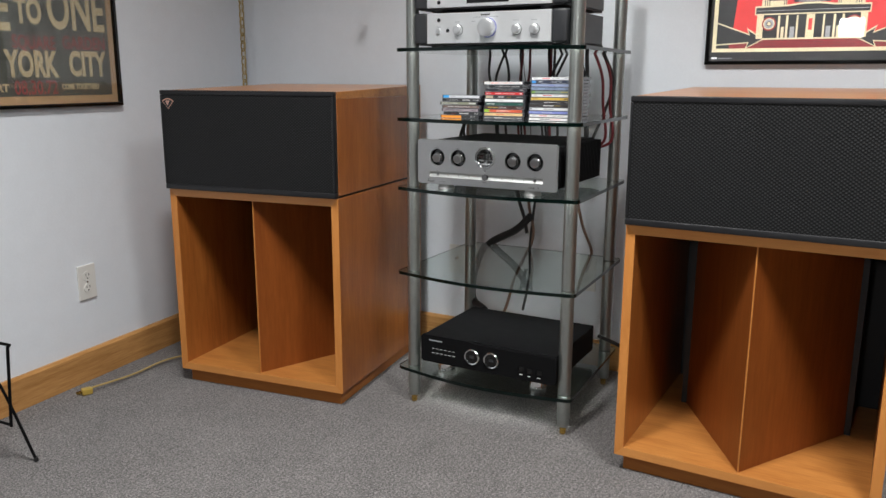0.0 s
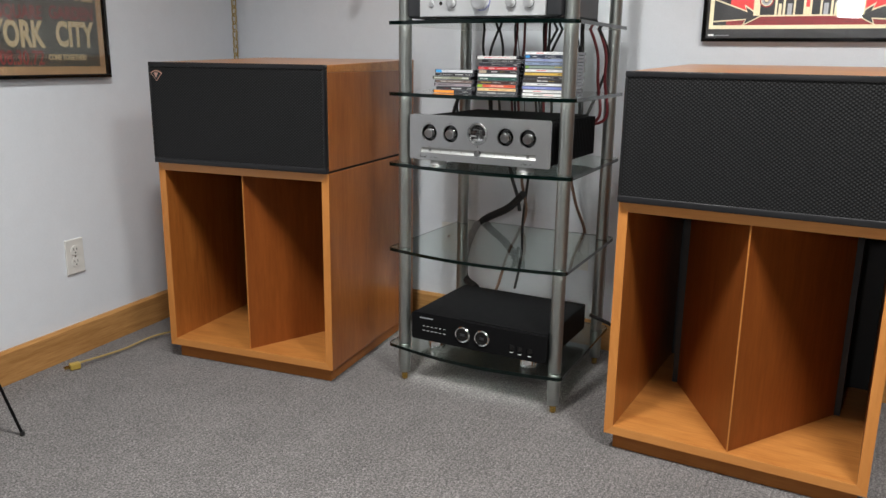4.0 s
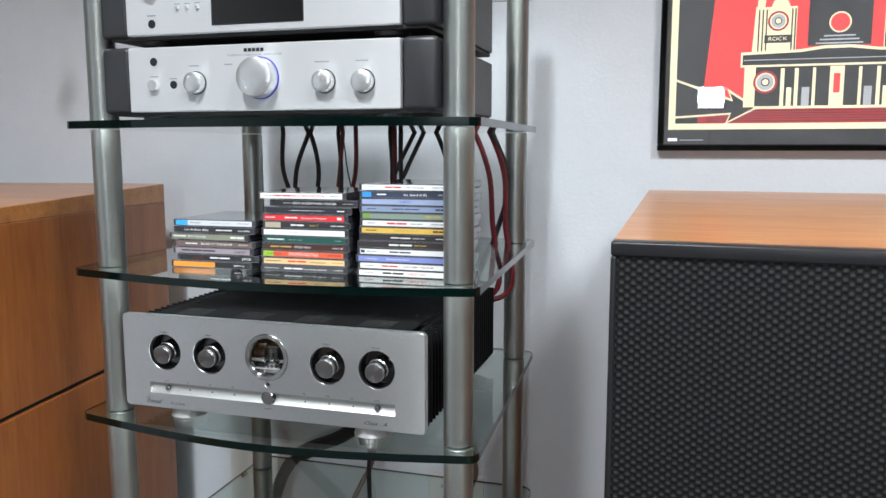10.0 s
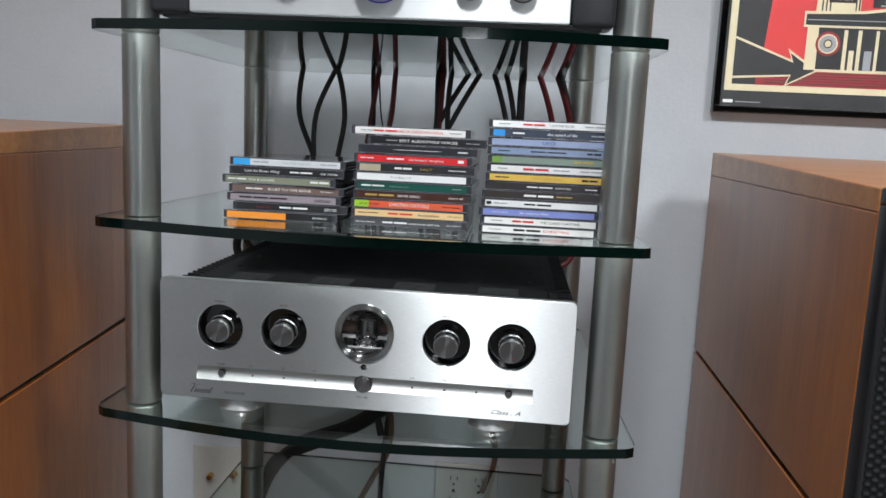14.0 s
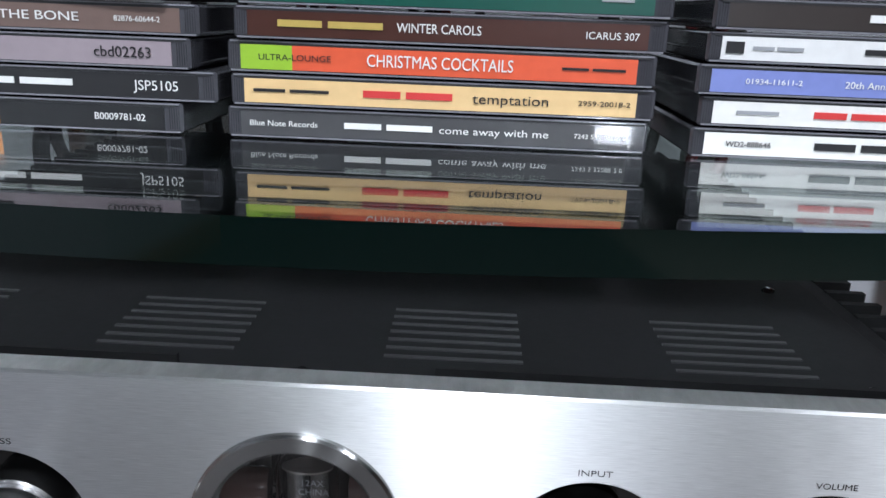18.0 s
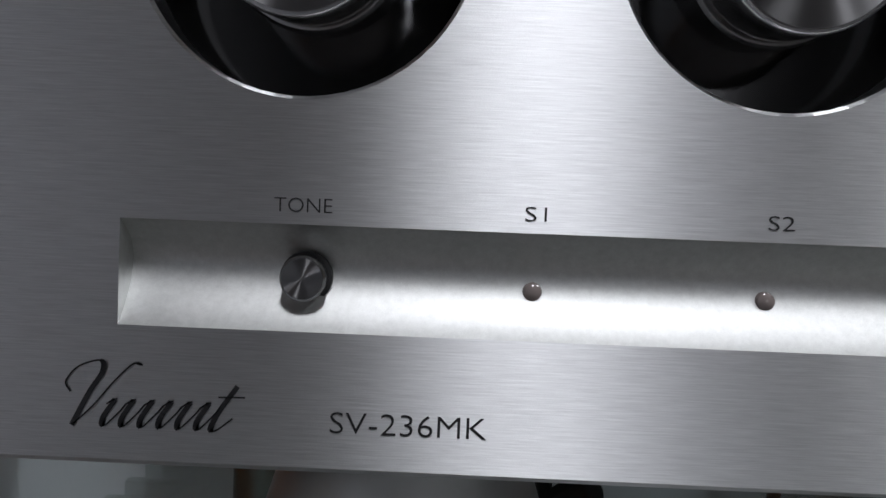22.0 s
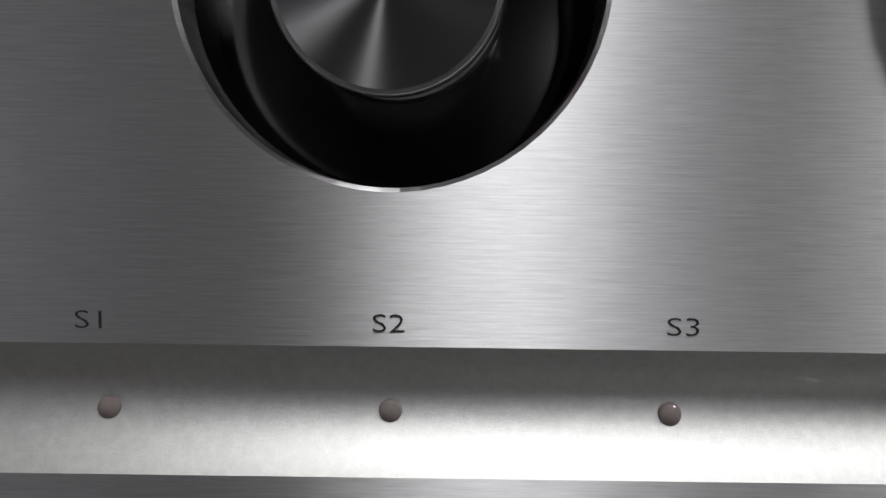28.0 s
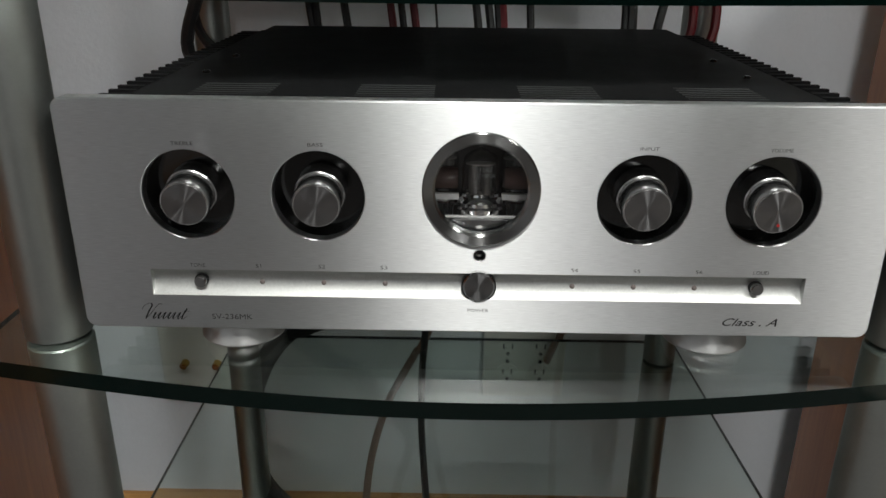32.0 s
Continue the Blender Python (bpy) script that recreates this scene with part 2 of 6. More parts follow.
CASE_EDGE = plain("clear_case_edge_glint", (0.20, 0.20, 0.225), 0.12, vary=0.3, scale=120, bumps=0.02, coat=0.4)


def carpet_material():
    m, n, l, b = nodes_of("grey_loop_carpet")
    v = coords(n, l, (1, 1, 1))
    vor = n.new("ShaderNodeTexVoronoi")
    vor.inputs["Scale"].default_value = 260
    l.new(v, vor.inputs["Vector"])
    f = noise_tex(n, l, v, 210, 5, 0.8)
    g = noise_tex(n, l, v, 5, 3)
    wave = n.new("ShaderNodeTexWave")
    wave.inputs["Scale"].default_value = 22
    wave.inputs["Distortion"].default_value = 5
    wave.inputs["Detail"].default_value = 3
    wave.inputs["Detail Scale"].default_value = 6
    l.new(v, wave.inputs["Vector"])
    r = ramp(n, [(0.36, (0.022, 0.0195, 0.019)), (0.5, (0.108, 0.099, 0.097)), (0.64, (0.34, 0.316, 0.310))])
    mixer = n.new("ShaderNodeMath")
    mixer.operation = "MULTIPLY_ADD"
    mixer.inputs[1].default_value = 0.03
    l.new(wave.outputs["Fac"], mixer.inputs[0])
    sub = n.new("ShaderNodeMath")
    sub.operation = "MULTIPLY_ADD"
    sub.inputs[1].default_value, sub.inputs[2].default_value = 0.07, -0.045
    l.new(g, sub.inputs[0])
    add = n.new("ShaderNodeMath")
    add.operation = "ADD"
    l.new(f, add.inputs[0])
    l.new(sub.outputs[0], add.inputs[1])
    l.new(add.outputs[0], mixer.inputs[2])
    l.new(mixer.outputs[0], r.inputs[0])
    l.new(r.outputs[0], b.inputs["Base Color"])
    b.inputs["Roughness"].default_value = 0.95
    b.inputs["Sheen Weight"].default_value = 0.15
    bump(n, l, b, vor.outputs["Distance"], 0.8, 0.004)
    return m


def grille_material():
    """Woven black cloth of staggered raised beads, about 6 mm apart."""
    m, n, l, b = nodes_of("black_bead_grille_cloth")
    tc, sep = n.new("ShaderNodeTexCoord"), n.new("ShaderNodeSeparateXYZ")
    l.new(tc.outputs["Object"], sep.inputs[0])

    def wave(a, sx, c, sz):
        p, q, s, sn = (n.new("ShaderNodeMath") for _ in range(4))
        p.operation = q.operation = "MULTIPLY"
        s.operation, sn.operation = "ADD", "SINE"
        p.inputs[1].default_value, q.inputs[1].default_value = sx, sz
        l.new(a, p.inputs[0])
        l.new(c, q.inputs[0])
        l.new(p.outputs[0], s.inputs[0])
        l.new(q.outputs[0], s.inputs[1])
        l.new(s.outputs[0], sn.inputs[0])
        return sn.outputs[0]

    k = 2 * math.pi / 0.0082
    a, c = wave(sep.outputs["X"], k * 0.75, sep.outputs["Z"], 0.0), wave(sep.outputs["X"], 0.0, sep.outputs["Z"], k)
    s = n.new("ShaderNodeMath")
    s.operation = "MULTIPLY"
    l.new(a, s.inputs[0])
    l.new(c, s.inputs[1])
    r = ramp(n, [(0.0, (0.002, 0.002, 0.0022)), (0.8, (0.027, 0.0275, 0.0295))])
    l.new(s.outputs[0], r.inputs[0])
    l.new(r.outputs[0], b.inputs["Base Color"])
    b.inputs["Roughness"].default_value = 0.55
    b.inputs["Specular IOR Level"].default_value = 0.25
    bump(n, l, b, s.outputs[0], 0.4, 0.001)
    return m


CARPET = carpet_material()
CLOTH = grille_material()
VINYL = [plain("vinyl_" + t, c, 0.42, vary=0.06, scale=90, bumps=0.03) for t, c in
         (("beige", (0.465, 0.445, 0.385)), ("pale", (0.55, 0.535, 0.475)), ("mid", (0.455, 0.435, 0.38)), ("dark", (0.375, 0.35, 0.30)))]


# ---- mesh helpers ----
def thing(name, at, label, category, group="", rz=0.0, kind=""):
    ob = new(name)
    ob.empty_display_size = 0.05
    ob.matrix_world = pose(*at, 0, 0, rz)
    return tagged(ob, label, category, group, kind)


def part(name, bm, material, parent=None, label="", smooth=False):
    bmesh.ops.recalc_face_normals(bm, faces=bm.faces)
    me = bpy.data.meshes.new(name)
    bm.to_mesh(me)
    bm.free()
    for mt in material if isinstance(material, (list, tuple)) else [material]:
        me.materials.append(mt)
    if smooth:
        for f in me.polygons:
            f.use_smooth = True
        me.set_sharp_from_angle(angle=radians(35))
    ob = new(name, me)
    if parent:
        ob.parent = parent
    if label:
        tagged(ob, label)
    return ob


def box(x0, x1, y0, y1, z0, z1, bevel=0.0, seg=2, bm=None):
    own = bmesh.new()
    bmesh.ops.create_cube(own, size=1, matrix=Matrix.Translation(((x0 + x1) / 2, (y0 + y1) / 2, (z0 + z1) / 2)) @ Matrix.Diagonal((x1 - x0, y1 - y0, z1 - z0, 1)))
    if bevel:
        bmesh.ops.bevel(own, geom=own.edges[:], offset=bevel, segments=seg, affect="EDGES", profile=0.5)
    return merge(bm, own)


def merge(bm, own):
    if bm is None:
        return own
    me = bpy.data.meshes.new("joined")
    own.to_mesh(me)
    own.free()
    bm.from_mesh(me)
    bpy.data.meshes.remove(me)
    return bm


def lathe(profile, m=Matrix(), seg=32, bm=None, closed=False):
    """Turns (radius, height) points round the local z axis; radius 0 closes an end."""
    bm = bm or bmesh.new()
    rings = []
    for r, h in profile:
        if r < 1e-6:
            rings.append([bm.verts.new(m @ Vector((0, 0, h)))])
        else:
            rings.append([bm.verts.new(m @ Vector((r * math.cos(2 * math.pi * i / seg), r * math.sin(2 * math.pi * i / seg), h))) for i in range(seg)])
    for a, b in zip(rings, rings[1:]):
        for i in range(seg):
            j = (i + 1) % seg
            if len(a) == 1 and len(b) > 1:
                bm.faces.new((a[0], b[j], b[i]))
            elif len(b) == 1 and len(a) > 1:
                bm.faces.new((a[i], a[j], b[0]))
            elif len(a) > 1:
                bm.faces.new((a[i], a[j], b[j], b[i]))
    return bm


def toward(p, d):
    """A pose at p whose local z points along d."""
    return Matrix.Translation(p) @ Vector(d).to_track_quat("Z", "Y").to_matrix().to_4x4()


def rod(p, q, r, seg=16, bm=None, r2=None):
    p, q = Vector(p), Vector(q)
    h = (q - p).length
    return lathe([(0, 0), (r, 0), (r2 or r, h), (0, h)], toward(p, q - p), seg, bm)


def spline(pts, steps=8):
    """Catmull-Rom through points."""
    p = [Vector(v) for v in pts]
    p = [2 * p[0] - p[1]] + p + [2 * p[-1] - p[-2]]
    out = []
    for a, b, c, d in zip(p, p[1:], p[2:], p[3:]):
        for i in range(steps):
            t = i / steps
            out.append(0.5 * (2 * b + (c - a) * t + (2 * a - 5 * b + 4 * c - d) * t * t + (3 * b - a - 3 * c + d) * t ** 3))
    return out + [p[-2]]


def sweep(pts, r, seg=10, steps=8, bm=None):
    bm = bm or bmesh.new()
    line = spline(pts, steps) if steps else [Vector(v) for v in pts]
    side, rings = None, []
    for i, v in enumerate(line):
        d = (line[min(i + 1, len(line) - 1)] - line[max(i - 1, 0)]).normalized()
        if side is None:
            side = d.orthogonal().normalized()
        side = (side - d * side.dot(d)).normalized()
        up = d.cross(side)
        rings.append([bm.verts.new(v + r * (math.cos(2 * math.pi * k / seg) * side + math.sin(2 * math.pi * k / seg) * up)) for k in range(seg)])
    for a, b in zip(rings, rings[1:]):
        for k in range(seg):
            bm.faces.new((a[k], a[(k + 1) % seg], b[(k + 1) % seg], b[k]))
    bm.faces.new(rings[0][::-1])
    bm.faces.new(rings[-1])
    return bm


def prism(outline, depth, m=Matrix(), bm=None):
    """A flat outline (x, y) thickened from z = 0 to depth, laid at the pose m."""
    bm = bm or bmesh.new()
    lo = [bm.verts.new(m @ Vector((x, y, 0))) for x, y in outline]
    hi = [bm.verts.new(m @ Vector((x, y, depth))) for x, y in outline]
    bm.faces.new(lo[::-1])
    bm.faces.new(hi)
    for i in range(len(lo)):
        j = (i + 1) % len(lo)
        bm.faces.new((lo[i], lo[j], hi[j], hi[i]))
    return bm


FRONT = pose(0, 0, 0, 90)  # x right, y up, z towards the viewer (-y of the world)


def front(x, y, z):
    """The pose of a flat drawing on a plane that faces -y: its x runs along x, its y up."""
    return Matrix.Translation((x, y, z)) @ FRONT


def disc(r, depth, m, seg=32, bm=None):
    return lathe([(0, 0), (r, 0), (r, depth), (0, depth)], m, seg, bm)


def words(name, text, height, m, material, parent, width=None, depth=0.0002, shear=0.0, align="CENTER", bold=0.0):
    """Lettering with the built-in font as a thin mesh; height is that of a capital; width squeezes the line to that length."""
    cu = bpy.data.curves.new(name, "FONT")
    cu.body, cu.size, cu.align_x, cu.align_y, cu.shear, cu.extrude, cu.offset, cu.resolution_u = text, height / 0.73, align, "CENTER", shear, depth, bold, 3
    tmp = bpy.data.objects.new(name, cu)
    scene.collection.objects.link(tmp)
    bpy.context.view_layer.update()
    me = bpy.data.meshes.new_from_object(tmp.evaluated_get(bpy.context.evaluated_depsgraph_get()))
    bpy.data.objects.remove(tmp)
    me.materials.clear()
    me.materials.append(material)
    xs = [v.co.x for v in me.vertices]
    if width and xs:
        k = width / (max(xs) - min(xs))
        for v in me.vertices:
            v.co.x *= k
    me.transform(m)
    ob = new(name, me)
    ob.parent = parent
    return ob

# ---- the room ----
CARPET_Z = -0.020
CEILING_Z, BACK, FAR_Y, DOOR_L, DOOR_R = 2.44, 0.60, 4.45, 1.285, 2.035
part("floor", box(-1.75, 1.226, -5.5, 0.66, -0.05, CARPET_Z), CARPET).name = "floor"
tagged(bpy.data.objects["floor"], "grey loop-pile carpet with a flecked weave", "carpet", kind="structure")


def vinyl_floor():
    """Sheet vinyl with a printed pattern of split squares between plain bands, laid as faces of one sheet."""
    bm = bmesh.new()
    cell, band = 0.318, 0.084
    u, rng = (cell - band) / 2, random.Random(5)
    turn = Matrix.Rotation(radians(0), 3, "Z")

    def face(pts, mat):
        pts = [(max(x, 1.229), y) for x, y in pts] if min(y for x, y in pts) < 0.62 else list(pts)  # trimmed along the carpet's edge
        area = sum(p[0] * q[1] - q[0] * p[1] for p, q in zip(pts, pts[1:] + pts[:1]))
        if abs(area) < 1e-7:
            return
        f = bm.faces.new([bm.verts.new(turn @ Vector((x, y, 0))) for x, y in pts])
        f.material_index = mat

    def near(x, y):
        return 1.0 < x + cell and x < 4.2 and y < 4.6 and y + cell > -5.6

    for i in range(3, 14):
        for j in range(-19, 15):
            x, y = i * cell + 0.02, j * cell + 0.03
            if not near(x, y) or x < 1.226 - 0.001 and y < 0.3 and x + cell < 1.226:
                continue
            face([(x, y), (x + cell, y), (x + cell, y + band), (x, y + band)], 0)
            face([(x, y + band), (x + band, y + band), (x + band, y + cell), (x, y + cell)], 0)
            for a in (0, 1):
                for b in (0, 1):
                    p, q = x + band + a * u, y + band + b * u
                    tone = (2, 3, 1) if (a + b) % 2 == 0 else (1, 2, 3)
                    mid = (p + u, q + u * 0.45) if a == 0 else (p, q + u * 0.55)
                    if (a + b) % 2 == 0:
                        c = [(p, q), (p + u, q), (p + u, q + u), (p, q + u)]
                    else:
                        c = [(p + u, q), (p + u, q + u), (p, q + u), (p, q)]
                    k = (c[1][0] * 0.5 + c[2][0] * 0.5, c[1][1] * 0.5 + c[2][1] * 0.5)
                    face([c[0], c[1], k], tone[0])
                    face([c[0], k, c[2]], tone[1])
                    face([c[0], c[2], c[3]], tone[2])
    ob = part("floor_vinyl", bm, VINYL)
    ob.location.z = -0.004
    return tagged(ob, "pale beige sheet vinyl with a pattern of split triangles", "floor", kind="structure")


vinyl_floor()
part("subfloor", box(-1.8, 4.3, -5.7, 4.7, -0.2, -0.051), CEIL)
tagged(bpy.data.objects["subfloor"], "plain slab below the floor coverings", "floor", kind="structure")
tagged(part("carpet_edge", box(1.2262, 1.2292, -5.5, 0.58, -0.05, -0.003, 0.001), CARPET), "turned grey edge of the carpet against the vinyl", "edging", kind="structure")
tagged(part("wall_back", box(-1.9, 1.27, BACK, BACK + 0.12, -0.05, CEILING_Z), WALL), "off-white painted wall", "wall", kind="structure")
tagged(part("wall_back_lintel", box(1.27, 2.05, BACK, BACK + 0.12, 2.06, CEILING_Z), WALL), "off-white painted wall above the doorway", "wall", kind="structure")
tagged(part("wall_back_end", box(2.05, 4.2, BACK, BACK + 0.12, -0.05, CEILING_Z), WALL), "off-white painted wall beyond the doorway", "wall", kind="structure")
left = part("wall_left", box(-0.12, 0, -6.4, 0.3, -0.05, CEILING_Z), WALL)
left.matrix_world = pose(-1.405, 0.6, 0, 0, 0, 6.3)
tagged(left, "off-white painted side wall", "wall", kind="structure")
# unseen walls, made dark to cut the room's bounced light
tagged(part("wall_right", box(4.0, 4.12, -5.6, 0.6, -0.05, CEILING_Z), WALL_DIM), "unseen wall, coloured dark grey to cut bounced light", "wall", kind="structure")
tagged(part("wall_behind", box(-2.2, 4.1, -5.62, -5.5, -0.05, CEILING_Z), WALL_DIM), "unseen wall, coloured dark grey to cut bounced light", "wall", kind="structure")
# ceiling stays out of view; its grey holds down light bounced from the floor
tagged(part("ceiling", box(-2.2, 4.2, -5.7, 4.7, CEILING_Z, CEILING_Z + 0.1), CEIL), "unseen ceiling, greyed to lower bounced light", "ceiling", kind="structure")
tagged(part("wall_far", box(0.7, 4.2, FAR_Y, FAR_Y + 0.1, -0.05, CEILING_Z), WALL_FAR), "blue-grey painted wall of the further room", "wall", kind="structure")
tagged(part("wall_far_left", box(0.9, 1.0, 0.72, FAR_Y, -0.05, CEILING_Z), WALL_FAR), "blue-grey painted wall", "wall", kind="structure")
tagged(part("wall_far_right", box(3.22, 3.32, 0.72, FAR_Y, -0.05, CEILING_Z), WALL_FAR), "blue-grey painted wall", "wall", kind="structure")


def skirting(name, x0, x1, material, m, h=0.078):
    outline = [(0, CARPET_Z), (-0.015, CARPET_Z), (-0.015, h - 0.008), (-0.008, h), (0, h)]
    bm = bmesh.new()
    ends = [[bm.verts.new((x, y, z)) for y, z in outline] for x in (x0, x1)]
    for i in range(5):
        bm.faces.new((ends[0][i], ends[0][(i + 1) % 5], ends[1][(i + 1) % 5], ends[1][i]))
    bm.faces.new(ends[0])
    bm.faces.new(ends[1])
    ob = part(name, bm, material)
    ob.matrix_world = m
    return tagged(ob, "honey oak baseboard", "baseboard", kind="structure")


skirting("baseboard_back", -1.4, 1.220, OAK_H, pose(0, BACK, 0))
skirting("baseboard_left", 0.0, 4.2, OAK_H, pose(-1.405, 0.6, 0, 0, 0, 6.3) @ pose(0, -4.2, 0, 0, 0, 90), 0.085)
skirting("baseboard_far", 0.0, 2.2, OAK_H, pose(1.02, FAR_Y, 0), 0.1)

# doorway
tagged(part("door_casing_1", box(1.222, 1.284, 0.582, 0.60, 0, 2.11, 0.003), OAK_V), "oak door casing with a straight grain", "door trim", kind="structure")
tagged(part("door_casing_2", box(2.036, 2.098, 0.582, 0.60, 0, 2.11, 0.003), OAK_V), "oak door casing with a straight grain", "door trim", kind="structure")
tagged(part("door_casing_top", box(1.222, 2.098, 0.584, 0.60, 2.112, 2.174, 0.003), OAK_H), "oak head casing over the doorway", "door trim", kind="structure")
tagged(part("door_jamb_1", box(1.270, 1.288, 0.601, 0.74, 0, 2.06, 0.002), OAK_V), "oak door jamb", "door trim", kind="structure")
tagged(part("door_jamb_2", box(2.032, 2.05, 0.601, 0.74, 0, 2.06, 0.002), OAK_V), "oak door jamb", "door trim", kind="structure")

door = thing("door_1", (2.02, 0.745, 0), "open flush oak veneer door with a polished brass knob", "door", kind="structure", rz=-4.3)
part("door_leaf", box(-0.02, 0.016, 0.0, 0.79, 0.012, 2.03, 0.002), OAK_DOOR, door)
kn = part("door_knob", lathe([(0.032, 0), (0.032, 0.004), (0.026, 0.009), (0.011, 0.014), (0.011, 0.03), (0.02, 0.036), (0.028, 0.048), (0.027, 0.06), (0.018, 0.068), (0, 0.07)], toward((-0.02, 0.725, 0.905), (-1, 0, 0))), BRASS, door, "polished brass knob", True)
part("door_knob", lathe([(0.032, 0), (0.032, 0.004), (0.026, 0.009), (0.011, 0.014), (0.011, 0.03), (0.02, 0.036), (0.028, 0.048), (0.027, 0.06), (0.018, 0.068), (0, 0.07)], toward((0.016, 0.725, 0.905), (1, 0, 0))), BRASS, door, "polished brass knob", True)
part("latch_plate", box(-0.012, 0.008, 0.79, 0.7915, 0.87, 0.94), BRASS, door)

# ceiling lights
LIGHT_WHITE = glow("light_diffuser", LAMP_COLOUR, LAMP_GLOW)


def troffer(x, y, sx, sy, power):
    t = thing("ceiling_light", (x, y, CEILING_Z), "unseen lit white light panel in the ceiling with a thin metal frame", "ceiling light", "ceiling lights")
    for a, b, c, d in ((-sx / 2, sx / 2, -sy / 2, -sy / 2 + 0.02), (-sx / 2, sx / 2, sy / 2 - 0.02, sy / 2), (-sx / 2, -sx / 2 + 0.02, -sy / 2 + 0.02, sy / 2 - 0.02), (sx / 2 - 0.02, sx / 2, -sy / 2 + 0.02, sy / 2 - 0.02)):
        part("frame", box(a, b, c, d, -0.03, -0.001, 0.002), WHITE_PLASTIC, t)
    part("diffuser", box(-sx / 2 + 0.02, sx / 2 - 0.02, -sy / 2 + 0.02, sy / 2 - 0.02, -0.016, -0.006), LIGHT_WHITE, t)
    area_lamp("ceiling_lamp", pose(x, y, CEILING_Z - 0.02), sx - 0.05, sy - 0.05, power, LAMP_COLOUR, LAMP_SPREAD)


for lx, ly, sx, sy, p in ROOM_LIGHTS:
    troffer(lx, ly, sx, sy, p)


# ---- loudspeakers ----
def loudspeaker(at, rz, label, badge_right):
    """Two-piece horn loudspeaker: folded bass bin with an open front below, grilled upper cabinet on top. Local y 0 is the front of the bin."""
    w, d, t = 0.606, 0.62, 0.023
    s = thing("loudspeaker", at, label, "loudspeaker", "pair of loudspeakers", rz)
    h0, h1, h2 = 0.046, 0.652, 0.959
    rise = 0.016  # the top climbs a little towards the back
    part("plinth", box(-w / 2 + 0.018, w / 2 - 0.018, 0.02, d - 0.02, 0, h0, 0.002), CHERRY_H, s)
    for n, x0, x1 in (("side_panel", -w / 2, -w / 2 + t), ("side_panel", w / 2 - t, w / 2)):
        part(n, box(x0, x1, 0.0, d, h0, h1, 0.0015), CHERRY_V, s)
    part("bottom_panel", box(-w / 2 + t, w / 2 - t, 0.001, d, h0, h0 + t), CHERRY_LIT, s)
    part("top_panel", box(-w / 2 + t, w / 2 - t, 0.001, d, h1 - t, h1), CHERRY_H, s)
    part("back_panel", box(-w / 2 + t, w / 2 - t, d - 0.02, d - 0.001, h0 + t, h1 - t), BLACK_MATT, s, "black panel at the back of the bin")
    for x0, x1, z0, z1, mt in ((-w / 2, -w / 2 + t, h0, h1, CHERRY_EDGE), (w / 2 - t, w / 2, h0, h1, CHERRY_EDGE)):
        part("edge_strip", prism([(x0, z0), (x1, z0 + t) if x0 < 0 else (x1, z0), (x1, z1 - t) if x0 < 0 else (x1, z1), (x0, z1) if x0 < 0 else (x0, z1 - t)] if x0 < 0 else [(x0, z0 + t), (x1, z0), (x1, z1), (x0, z1 - t)], 0.003, front(0, 0, 0)), mt, s, "lighter mitred front edge")
    for z0, z1, up in ((h0, h0 + t, 1), (h1 - t, h1, -1)):
        pts = [(-w / 2, z0), (w / 2, z0), (w / 2 - t, z1), (-w / 2 + t, z1)] if up > 0 else [(-w / 2 + t, z0), (w / 2 - t, z0), (w / 2, z1), (-w / 2, z1)]
        part("edge_strip", prism(pts, 0.003, front(0, 0, 0)), CHERRY_EDGE_H, s, "lighter mitred front edge")
    # the wedge of the folded horn
    for sg in (-1, 1):
        n = Vector((0.39, 0.205 * sg, 0)).normalized()
        a, b = Vector((0, 0.008, 0)), Vector((0.207 * sg, 0.37, 0))
        k = (b - a).normalized()
        q = Vector((-k.y, k.x, 0)) * (0.018 if sg > 0 else -0.018)
        c0 = Vector((0, 0.008 + 0.032, 0))
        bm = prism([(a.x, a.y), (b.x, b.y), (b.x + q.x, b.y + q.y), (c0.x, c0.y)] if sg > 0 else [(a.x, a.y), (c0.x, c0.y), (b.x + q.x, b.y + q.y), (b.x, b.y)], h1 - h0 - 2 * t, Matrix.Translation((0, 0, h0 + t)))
        part("horn_panel", bm, CHERRY_SHADED, s, "deflector panel of the horn")
        part("horn_seam", box(-0.0015 if sg < 0 else 0.0002, -0.0002 if sg < 0 else 0.0015, 0.0062, 0.0095, h0 + t, h1 - t), CHERRY_EDGE, s, "pale seam along the horn's front edge")
        x0, x1 = sorted((sg * 0.207, sg * 0.222))
        part("horn_throat", box(x0, x1, 0.37, d - 0.022, h0 + t, h1 - t), BLACK_MATT, s, "black throat of the horn")
    # upper cabinet
    part("shadow_gap", box(-w / 2 + 0.006, w / 2 - 0.006, 0.006, d - 0.006, h1, h1 + 0.007), BLACK_MATT, s, "black gap between the two cabinets")
    z0 = h1 + 0.007
    gz = h1 + 0.002
    part("upper_cabinet", box(-w / 2, w / 2, 0.004, d, z0, h2 - 0.02, 0.0015), CHERRY_V, s)
    bm = box(-w / 2, w / 2, 0.004, d, h2 - 0.02, h2, 0.0015)
    for v in bm.verts:
        if v.co.z > h2 - 0.01:
            v.co.z += rise * v.co.y / d
    part("cabinet_top", bm, CHERRY_LIT, s)
    g0, g1 = -0.020, 0.0035
